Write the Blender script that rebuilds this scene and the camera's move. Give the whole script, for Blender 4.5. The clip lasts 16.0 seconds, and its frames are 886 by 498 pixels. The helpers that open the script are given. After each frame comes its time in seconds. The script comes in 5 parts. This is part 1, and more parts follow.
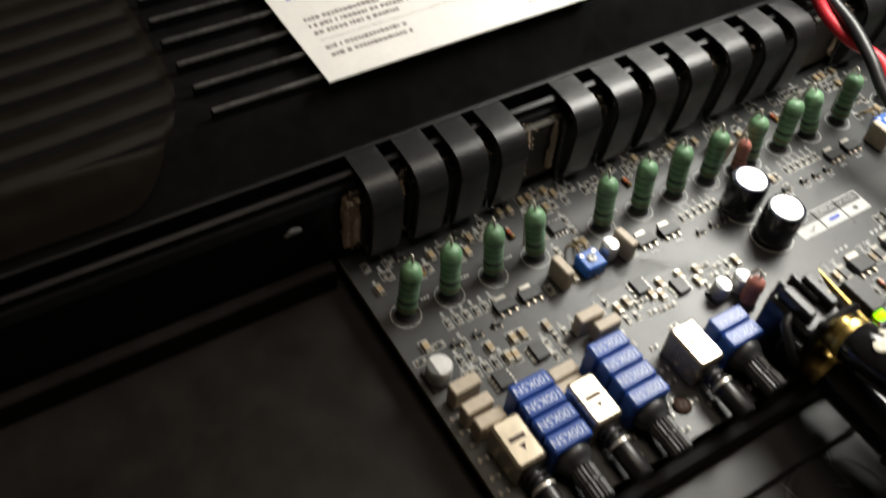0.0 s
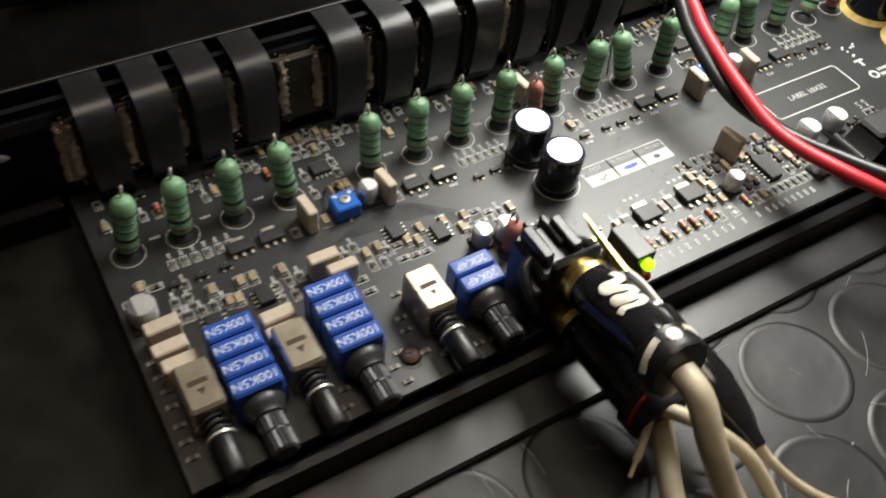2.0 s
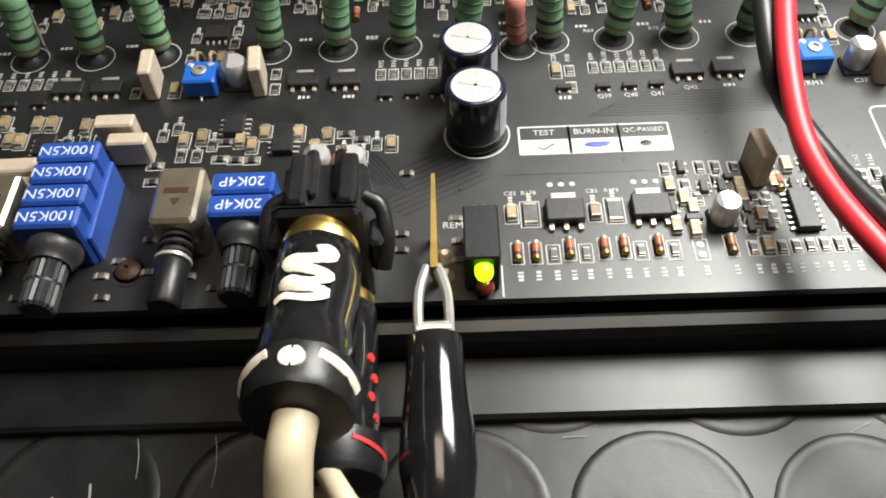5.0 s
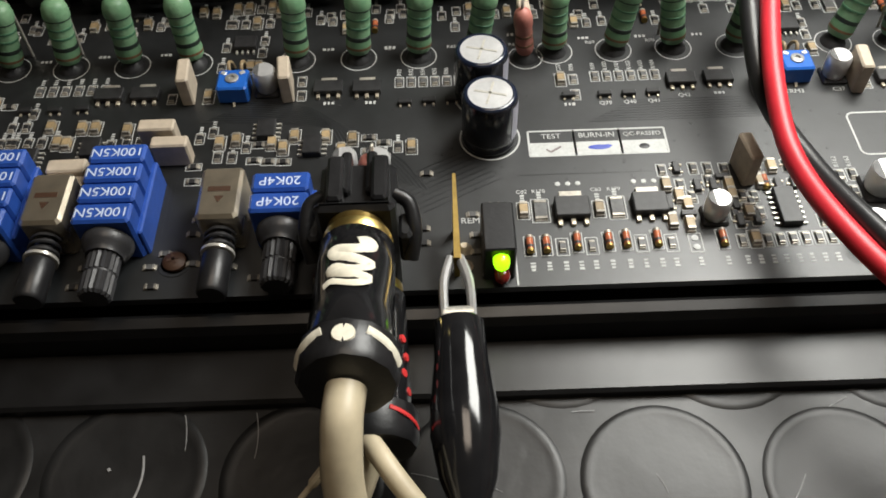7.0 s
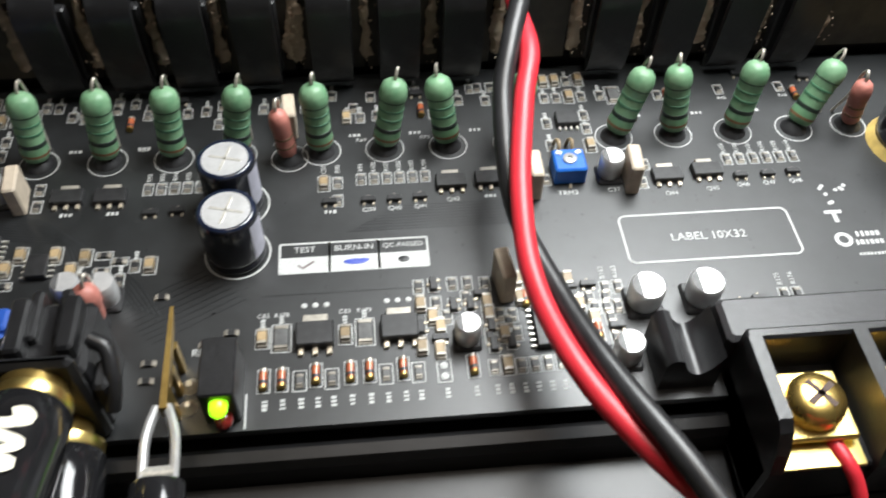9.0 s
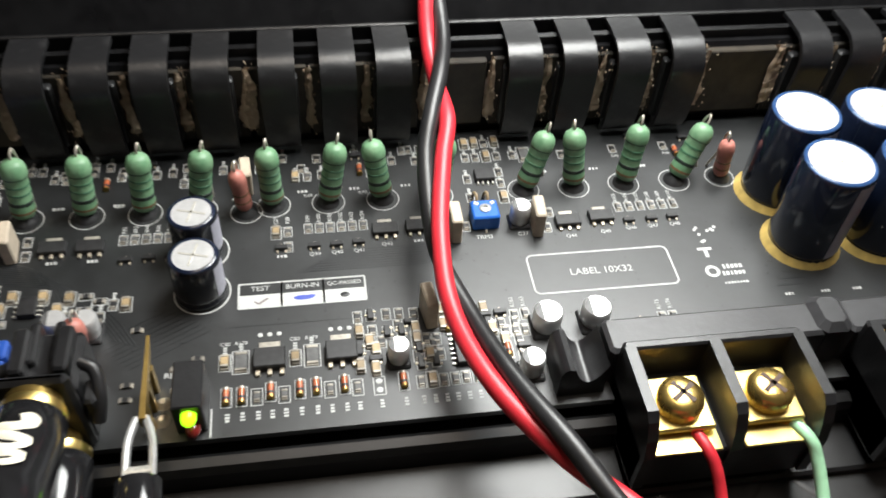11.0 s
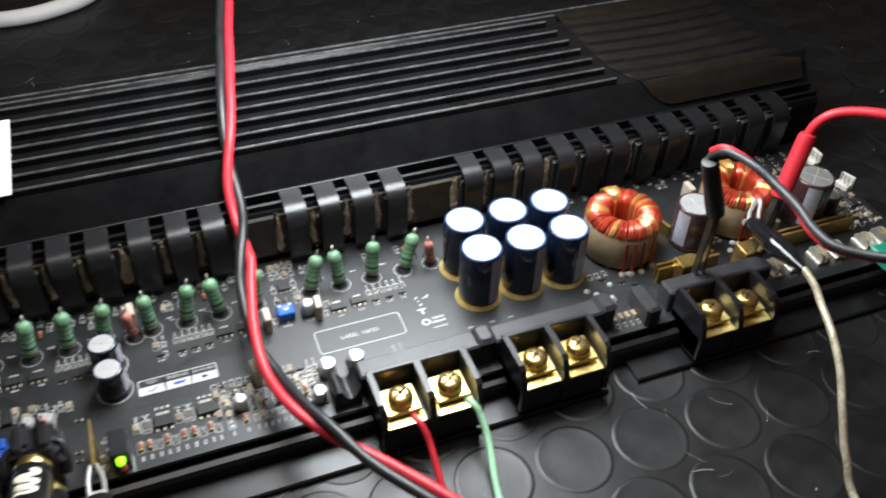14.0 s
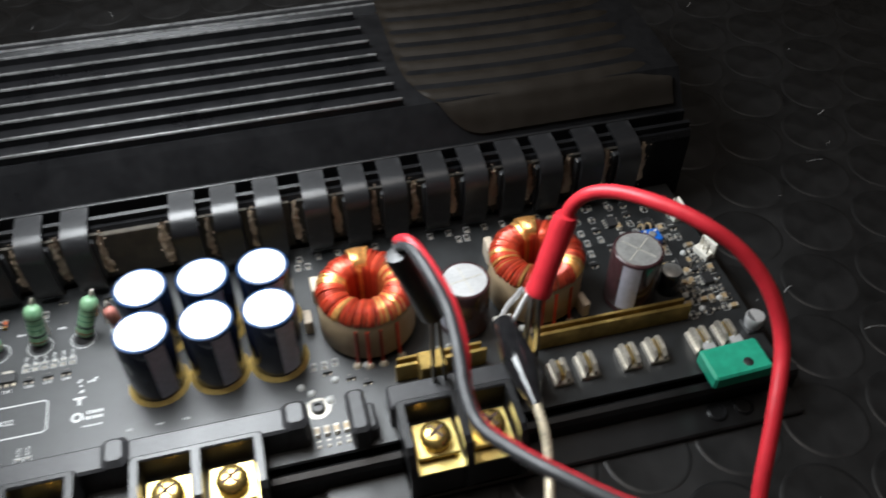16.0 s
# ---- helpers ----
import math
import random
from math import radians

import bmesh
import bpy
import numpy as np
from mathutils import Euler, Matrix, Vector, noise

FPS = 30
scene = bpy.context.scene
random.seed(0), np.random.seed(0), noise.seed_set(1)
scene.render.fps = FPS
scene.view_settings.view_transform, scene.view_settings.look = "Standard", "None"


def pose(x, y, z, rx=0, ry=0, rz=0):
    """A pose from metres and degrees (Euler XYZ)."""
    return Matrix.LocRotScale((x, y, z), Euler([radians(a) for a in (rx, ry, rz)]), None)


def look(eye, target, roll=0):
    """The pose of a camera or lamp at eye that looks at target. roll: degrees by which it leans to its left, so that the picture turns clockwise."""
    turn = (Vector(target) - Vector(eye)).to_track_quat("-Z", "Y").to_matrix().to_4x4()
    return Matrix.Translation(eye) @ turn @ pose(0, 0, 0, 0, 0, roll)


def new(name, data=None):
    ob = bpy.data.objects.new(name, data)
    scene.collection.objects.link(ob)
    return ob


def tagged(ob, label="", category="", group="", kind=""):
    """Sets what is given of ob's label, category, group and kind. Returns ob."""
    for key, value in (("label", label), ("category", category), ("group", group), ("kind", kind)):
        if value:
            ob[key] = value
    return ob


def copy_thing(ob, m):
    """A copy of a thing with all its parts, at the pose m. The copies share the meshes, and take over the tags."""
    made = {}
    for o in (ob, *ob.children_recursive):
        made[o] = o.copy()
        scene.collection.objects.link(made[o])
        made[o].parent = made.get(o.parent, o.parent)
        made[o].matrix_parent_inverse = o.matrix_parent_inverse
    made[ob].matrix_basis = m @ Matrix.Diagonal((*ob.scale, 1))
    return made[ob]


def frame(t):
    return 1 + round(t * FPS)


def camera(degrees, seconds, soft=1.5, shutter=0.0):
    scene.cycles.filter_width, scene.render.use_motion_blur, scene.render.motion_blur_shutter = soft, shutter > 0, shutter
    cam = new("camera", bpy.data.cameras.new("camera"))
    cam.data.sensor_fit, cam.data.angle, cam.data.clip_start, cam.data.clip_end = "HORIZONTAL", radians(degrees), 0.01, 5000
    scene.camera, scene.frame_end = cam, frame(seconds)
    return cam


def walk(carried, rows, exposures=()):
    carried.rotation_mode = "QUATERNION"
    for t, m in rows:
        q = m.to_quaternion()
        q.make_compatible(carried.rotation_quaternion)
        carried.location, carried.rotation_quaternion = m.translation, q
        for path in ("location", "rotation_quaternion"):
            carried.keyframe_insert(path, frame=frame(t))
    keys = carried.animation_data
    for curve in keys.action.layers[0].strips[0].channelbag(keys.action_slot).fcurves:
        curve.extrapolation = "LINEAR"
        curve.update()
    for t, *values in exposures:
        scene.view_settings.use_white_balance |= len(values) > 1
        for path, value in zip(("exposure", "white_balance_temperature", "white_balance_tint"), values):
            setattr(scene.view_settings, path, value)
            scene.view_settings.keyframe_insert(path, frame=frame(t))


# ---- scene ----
cam = camera(54.5, 16.0, soft=1.75, shutter=0.5)
PATH = [
    (0, (-0.06139, -0.05116, 0.18145), (0.05060, 0.10517, -0.04882), 5.801),
    (0.5, (-0.06783, -0.06896, 0.17012), (0.05225, 0.08093, -0.06035), 7.799),
    (1, (-0.05733, -0.08638, 0.17006), (0.06496, 0.06674, -0.05709), 7.972),
    (1.5, (-0.02989, -0.09092, 0.16728), (0.08744, 0.06556, -0.06019), 7.165),
    (2, (-0.00299, -0.08572, 0.16219), (0.10708, 0.07215, -0.06795), 6.232),
    (2.5, (0.02504, -0.08279, 0.15974), (0.12391, 0.07952, -0.07238), 4.730),
    (3, (0.04947, -0.07945, 0.15465), (0.12843, 0.08880, -0.08085), 3.332),
    (3.5, (0.08829, -0.08356, 0.14098), (0.13867, 0.09525, -0.09458), 1.021),
    (4, (0.11243, -0.08713, 0.13173), (0.13442, 0.09730, -0.10386), -1.949),
    (4.5, (0.11719, -0.08143, 0.12519), (0.12760, 0.10298, -0.11122), -2.354),
    (5, (0.10918, -0.08383, 0.11771), (0.10306, 0.09630, -0.12211), -3.438),
    (7.3, (0.10286, -0.09663, 0.13045), (0.10262, 0.08395, -0.10911), -2.059),
    (7.5, (0.10454, -0.09819, 0.13111), (0.10358, 0.08376, -0.10742), -2.348),
    (8, (0.10941, -0.09255, 0.13050), (0.11690, 0.09208, -0.10584), -0.527),
    (8.5, (0.12388, -0.08100, 0.12946), (0.14497, 0.10312, -0.10645), 2.505),
    (9, (0.13923, -0.07313, 0.12961), (0.16244, 0.11261, -0.10483), 2.205),
    (9.5, (0.14593, -0.06265, 0.12627), (0.18241, 0.12072, -0.10835), 5.274),
    (9.7, (0.14828, -0.05958, 0.12388), (0.18602, 0.12348, -0.11077), 5.491),
    (11.8, (0.11682, -0.13815, 0.18823), (0.16364, 0.07240, -0.02028), 3.024),
    (12, (0.10541, -0.14808, 0.19958), (0.15707, 0.06331, -0.00692), 3.013),
    (12.5, (0.07896, -0.16691, 0.22676), (0.14715, 0.04390, 0.02449), 3.845),
    (13, (0.09276, -0.18808, 0.24432), (0.17178, 0.02171, 0.04496), 3.226),
    (13.5, (0.11300, -0.20038, 0.25162), (0.19813, 0.00846, 0.05378), 2.800),
    (14, (0.14820, -0.19376, 0.25055), (0.23202, 0.01297, 0.04997), 1.926),
    (14.5, (0.19011, -0.17992, 0.24751), (0.26917, 0.02545, 0.04362), 1.254),
    (15, (0.23669, -0.17123, 0.24172), (0.30653, 0.03319, 0.03355), 0.469),
    (15.5, (0.26335, -0.15979, 0.23729), (0.32595, 0.04310, 0.02536), 0.638),
    (16, (0.30451, -0.14409, 0.22872), (0.35609, 0.05716, 0.01230), 0.176),
]
walk(cam, [(t, look(eye, target, roll)) for t, eye, target, roll in PATH],
     [(0, 0.4, 6850, 10), (1, 0.35, 6850, 10), (2, 0.55, 6750, 10), (3, 0.8, 6700, 10), (5, 0.85, 6700, 10), (7.5, 0.2, 6650, 10), (8, 0.25, 6600, 10), (9, 0.55, 6250, 10), (9.5, 0.65, 6150, 10),
      (12, 0.55, 6600, 10), (13, 0.5, 6350, 10), (14, 0.55, 6050, 10), (15, 0.45, 5930, 10), (16, 0.4, 6030, 10)])

# ---- world, lamps, exposure ----
world = bpy.data.worlds.new("room_air")
world.use_nodes = True
world.node_tree.nodes["Background"].inputs[0].default_value = (1.0, 0.88, 0.78, 1)
world.node_tree.nodes["Background"].inputs[1].default_value = 0.085
scene.world = world


def area_lamp(name, eye, target, sx, sy, watts, colour):
    data = bpy.data.lights.new(name, "AREA")
    data.shape, data.size, data.size_y, data.energy, data.color = "RECTANGLE", sx, sy, watts, colour
    ob = new(name, data)
    ob.matrix_world = look(eye, target)
    return ob


area_lamp("bench_lamp_light", (0.245, 0.10, 0.225), (0.235, 0.04, 0.0), 0.13, 0.15, 1.26, (0.965, 0.975, 0.94))
# unseen warm overhead lamp, added as fill for the dark far ends
area_lamp("ceiling_fill_light", (0.2, 0.1, 1.66), (0.2, 0.1, 0.0), 0.55, 0.55, 5.0, (1.0, 0.86, 0.72))

# ---- materials ----


def material(name, colour, rough=0.5, metal=0.0, vary=0.15, scale=400.0, bump=0.0, bump_scale=None, coat=0.0,
             rough_vary=0.1, second=None, spots=0.5, random_tint=0.0, spec=0.5):
    """A surface with two scales of colour change, uneven gloss and fine relief. Scales are per metre."""
    m = bpy.data.materials.new(name)
    m.use_nodes = True
    t = m.node_tree
    n, k = t.nodes, t.links
    b = n["Principled BSDF"]
    co = n.new("ShaderNodeTexCoord")
    big = n.new("ShaderNodeTexNoise")
    big.inputs["Scale"].default_value, big.inputs["Detail"].default_value = scale * 0.2, 4
    fine = n.new("ShaderNodeTexNoise")
    fine.inputs["Scale"].default_value, fine.inputs["Detail"].default_value = scale, 6
    k.new(co.outputs["Object"], big.inputs["Vector"])
    k.new(co.outputs["Object"], fine.inputs["Vector"])
    mix = n.new("ShaderNodeMix")
    mix.data_type = "RGBA"
    c2 = second or tuple(min(1.0, c * (1 + 2.2 * vary) + 0.004) for c in colour)
    c1 = tuple(c * (1 - vary) for c in colour)
    mix.inputs[6].default_value, mix.inputs[7].default_value = (*c1, 1), (*c2, 1)
    ramp = n.new("ShaderNodeMapRange")
    ramp.inputs["From Min"].default_value, ramp.inputs["From Max"].default_value = spots - 0.18, spots + 0.22
    add = n.new("ShaderNodeMath")
    add.operation, add.inputs[1].default_value = "MULTIPLY_ADD", 0.5
    half = n.new("ShaderNodeMath")
    half.operation, half.inputs[1].default_value = "MULTIPLY", 0.5
    k.new(big.outputs["Fac"], half.inputs[0])
    k.new(fine.outputs["Fac"], add.inputs[0])
    k.new(half.outputs[0], add.inputs[2])
    k.new(add.outputs[0], ramp.inputs["Value"])
    k.new(ramp.outputs[0], mix.inputs[0])
    out = mix.outputs[2]
    if random_tint:
        info = n.new("ShaderNodeObjectInfo")
        hsv = n.new("ShaderNodeHueSaturation")
        rr = n.new("ShaderNodeMapRange")
        rr.inputs["To Min"].default_value, rr.inputs["To Max"].default_value = 1 - random_tint, 1 + random_tint
        k.new(info.outputs["Random"], rr.inputs["Value"])
        k.new(rr.outputs[0], hsv.inputs["Value"])
        k.new(out, hsv.inputs["Color"])
        out = hsv.outputs["Color"]
    k.new(out, b.inputs["Base Color"])
    r = n.new("ShaderNodeMapRange")
    r.inputs["To Min"].default_value = max(0.03, rough - rough_vary)
    r.inputs["To Max"].default_value = min(1.0, rough + rough_vary)
    k.new(big.outputs["Fac"], r.inputs["Value"])
    k.new(r.outputs[0], b.inputs["Roughness"])
    b.inputs["Metallic"].default_value = metal
    b.inputs["Coat Weight"].default_value = coat
    b.inputs["Specular IOR Level"].default_value = spec
    if bump:
        bn = n.new("ShaderNodeTexNoise")
        bn.inputs["Scale"].default_value, bn.inputs["Detail"].default_value = bump_scale or scale * 2, 5
        k.new(co.outputs["Object"], bn.inputs["Vector"])
        bb = n.new("ShaderNodeBump")
        bb.inputs["Strength"].default_value, bb.inputs["Distance"].default_value = bump, 0.0004
        k.new(bn.outputs["Fac"], bb.inputs["Height"])
        k.new(bb.outputs["Normal"], b.inputs["Normal"])
    return m


M = {
    "mask": material("board_lacquer", (0.0066, 0.0076, 0.0084), 0.43, vary=0.3, scale=260, bump=0.08, bump_scale=420, rough_vary=0.07, spec=0.72),
    "edge": material("board_edge", (0.10, 0.085, 0.05), 0.7),
    "silk": material("white_print", (0.44, 0.45, 0.44), 0.6, vary=0.12, scale=1500),
    "trace": material("covered_trace", (0.0125, 0.0135, 0.0145), 0.34, vary=0.2, scale=500, spec=0.6),
    "anod": material("black_anodised", (0.0042, 0.0042, 0.0047), 0.30, vary=0.1, scale=300, bump=0.02, bump_scale=1100, rough_vary=0.08, spec=0.17),
    "flange": material("smooth_black_paint", (0.0055, 0.0055, 0.006), 0.36, vary=0.25, scale=200, bump=0.08, bump_scale=260, rough_vary=0.1, spec=0.48),
    "tray": material("satin_black_paint", (0.0075, 0.0062, 0.0052), 0.45, vary=0.3, scale=120, bump=0.2, bump_scale=300, spec=0.14),
    # paler metal that paints the edge highlights of fins and rear rim
    "fin": material("fin_edge_highlight", (0.17, 0.17, 0.17), 0.34, metal=0.7, vary=0.5, scale=700),
    "endcap": material("brown_black_plastic", (0.0085, 0.0066, 0.0048), 0.46, vary=0.15, scale=160, bump=0.08, bump_scale=300, spec=0.10),
    "bare": material("brown_stained_metal", (0.095, 0.080, 0.060), 0.45, metal=0.35, vary=0.4, scale=220, second=(0.012, 0.011, 0.010), bump=0.2),
    "clip": material("black_clip_plastic", (0.0105, 0.0105, 0.0115), 0.35, vary=0.14, scale=330, second=(0.040, 0.040, 0.041), spots=0.70, bump=0.25, bump_scale=500, rough_vary=0.10, random_tint=0.25),
    "paste": material("dried_paste", (0.50, 0.40, 0.30), 0.7, vary=0.25, scale=420, second=(0.27, 0.19, 0.125), bump=0.5, bump_scale=900, random_tint=0.35),
    "mat": material("black_rubber_mat", (0.0075, 0.0075, 0.0078), 0.42, vary=0.4, scale=130, bump=0.35, bump_scale=170, rough_vary=0.14, spec=0.40),
    "black": material("black_plastic", (0.009, 0.009, 0.010), 0.36, vary=0.25, scale=420, bump=0.12, bump_scale=1200, rough_vary=0.1),
    "grey": material("dark_grey_plastic", (0.026, 0.026, 0.028), 0.40, vary=0.2, scale=420, bump=0.1),
    "boot": material("glossy_vinyl", (0.008, 0.008, 0.009), 0.12, vary=0.2, scale=300, bump=0.05, rough_vary=0.06),
    "resistor": material("green_lacquer", (0.165, 0.345, 0.185), 0.44, vary=0.22, scale=300, second=(0.30, 0.46, 0.285), spots=0.60, bump=0.6, bump_scale=420, random_tint=0.14),
    "salmon": material("salmon_lacquer", (0.400, 0.150, 0.120), 0.5, vary=0.22, scale=400, bump=0.5, bump_scale=420),
    "band_dark": material("dark_band", (0.012, 0.022, 0.016), 0.5),
    "band_green": material("deep_green_band", (0.045, 0.130, 0.070), 0.5),
    "band_brown": material("brown_band", (0.150, 0.075, 0.035), 0.5),
    "tin": material("tinned_lead", (0.66, 0.64, 0.58), 0.32, metal=0.6, vary=0.2, scale=1500),
    "solder": material("solder", (0.52, 0.46, 0.36), 0.30, metal=0.6, vary=0.3, scale=1200, bump=0.5, bump_scale=1400),
    "pad": material("dull_chip_terminal", (0.36, 0.335, 0.29), 0.36, metal=0.5, vary=0.3, scale=1500, random_tint=0.25),
    "alu": material("can_aluminium", (0.66, 0.66, 0.66), 0.38, metal=0.6, vary=0.08, scale=900),
    "sleeve_blue": material("navy_sleeve", (0.0065, 0.011, 0.027), 0.18, vary=0.25, scale=300, rough_vary=0.07, coat=0.4),
    "sleeve_rim": material("blue_sleeve_rim", (0.022, 0.055, 0.14), 0.22, vary=0.25, scale=500),
    "sleeve_brown": material("aubergine_sleeve", (0.045, 0.020, 0.022), 0.22, vary=0.2, scale=300, coat=0.4),
    "stripe": material("grey_stripe", (0.40, 0.40, 0.47), 0.35, vary=0.15, scale=500),
    "sleeve_black": material("black_sleeve", (0.010, 0.011, 0.015), 0.18, vary=0.2, scale=300, coat=0.4),
    "blue": material("blue_pot_plastic", (0.018, 0.070, 0.33), 0.36, vary=0.14, scale=500, bump=0.08),
    "trim": material("trimmer_blue", (0.012, 0.105, 0.44), 0.34, vary=0.1, scale=500),
    "print": material("pale_blue_print", (0.55, 0.62, 0.80), 0.55),
    "nickel": material("nickel_box", (0.74, 0.65, 0.51), 0.28, metal=0.92, vary=0.15, scale=300, bump=0.06, bump_scale=600, rough_vary=0.07),
    "slot": material("brown_slot", (0.045, 0.018, 0.007), 0.6),
    "cream": material("cream_film_box", (0.46, 0.39, 0.305), 0.5, vary=0.15, scale=500, bump=0.12, random_tint=0.12),
    "tan": material("tan_ceramic", (0.30, 0.22, 0.12), 0.42, vary=0.2, scale=900, random_tint=0.3),
    "chip": material("chip_black", (0.016, 0.016, 0.017), 0.45, vary=0.3, scale=700),
    "greychip": material("chip_grey", (0.075, 0.075, 0.075), 0.5, vary=0.3, scale=800),
    "glass_diode": material("orange_glass_diode", (0.46, 0.085, 0.05), 0.14, vary=0.3, scale=900, second=(0.58, 0.22, 0.09), coat=0.6),
    "brass": material("gold_plate", (0.90, 0.62, 0.22), 0.32, metal=1.0, vary=0.15, scale=400, bump=0.1, rough_vary=0.1),
    "screw_gold": material("gold_screw", (0.82, 0.52, 0.16), 0.27, metal=0.95, vary=0.2, scale=500, bump=0.15, rough_vary=0.1),
    "dullbrass": material("dull_brass", (0.42, 0.29, 0.09), 0.33, metal=0.9, vary=0.3, scale=300, rough_vary=0.1),
    "copper": material("enamelled_copper", (0.50, 0.035, 0.022), 0.34, metal=0.45, vary=0.35, scale=330, second=(0.62, 0.09, 0.035), coat=0.25, spots=0.5, random_tint=0.4),
    # lit copy of the enamelled copper: gold highlights put into the colour
    "copper_glint": material("copper_highlight", (0.82, 0.36, 0.11), 0.30, metal=0.7, vary=0.3, scale=330, coat=0.25, random_tint=0.35),
    "core": material("tan_core_tape", (0.25, 0.185, 0.11), 0.6, vary=0.28, scale=140, bump=0.5, bump_scale=160),
    "glue": material("yellow_glue", (0.46, 0.33, 0.10), 0.45, vary=0.25, scale=500),
    "red": material("red_wire_vinyl", (0.56, 0.022, 0.035), 0.42, vary=0.16, scale=200, bump=0.08, bump_scale=220, rough_vary=0.1),
    "blackwire": material("black_wire_vinyl", (0.014, 0.014, 0.015), 0.38, vary=0.25, scale=200, bump=0.08, bump_scale=220, rough_vary=0.1),
    "greywire": material("grey_black_lead", (0.030, 0.031, 0.034), 0.42, vary=0.25, scale=260),
    "green_wire": material("pale_green_wire", (0.36, 0.66, 0.42), 0.4, vary=0.15, scale=500),
    "beige": material("aged_beige_cable", (0.50, 0.43, 0.30), 0.45, vary=0.2, scale=220, bump=0.1),
    "clear": material("clear_braid_cable", (0.52, 0.46, 0.34), 0.3, metal=0.3, vary=0.35, scale=900, bump=0.4, bump_scale=1500),
    "teal": material("green_connector", (0.022, 0.30, 0.185), 0.45, vary=0.15, scale=400),
    "white": material("white_nylon", (0.66, 0.64, 0.57), 0.5, vary=0.1, scale=500),
    "card": material("white_card", (0.83, 0.81, 0.79), 0.55, vary=0.03, scale=600),
    "ink": material("black_ink", (0.020, 0.020, 0.022), 0.5),
    "inkgrey": material("grey_ink", (0.16, 0.13, 0.13), 0.55),
    "penblue": material("blue_pen", (0.025, 0.045, 0.26), 0.5, vary=0.4, scale=1500),
    "inkblue": material("blue_ink", (0.020, 0.25, 0.72), 0.45),
    "inkpale": material("pale_blue_ink", (0.20, 0.26, 0.62), 0.5),
    "paint": material("cream_paint_mark", (0.72, 0.68, 0.56), 0.5, vary=0.15, scale=900),
    "redpaint": material("red_paint_mark", (0.55, 0.03, 0.03), 0.5),
    "wallpaint": material("pale_wall_paint", (0.55, 0.53, 0.49), 0.8, vary=0.05, scale=6),
    "dulltop": material("dull_can_top", (0.30, 0.30, 0.29), 0.45, metal=0.5, vary=0.2, scale=900),
    "wood": material("dark_bench_wood", (0.12, 0.075, 0.045), 0.55, vary=0.3, scale=60, bump=0.2),
    "dust": material("grey_scuff", (0.24, 0.24, 0.24), 0.6, vary=0.3, scale=800),
}


def glow(name, colour, strength):
    m = bpy.data.materials.new(name)
    m.use_nodes = True
    b = m.node_tree.nodes["Principled BSDF"]
    b.inputs["Base Color"].default_value = (*[c * 0.6 for c in colour], 1)
    b.inputs["Emission Color"].default_value = (*colour, 1)
    b.inputs["Emission Strength"].default_value = strength
    b.inputs["Roughness"].default_value = 0.25
    return m


M["led"] = glow("lit_green_led", (0.34, 1.0, 0.01), 1.5)
M["led_off"] = material("unlit_red_led", (0.16, 0.012, 0.010), 0.2, coat=0.5)

# ---- builders: every number below is in millimetres ----


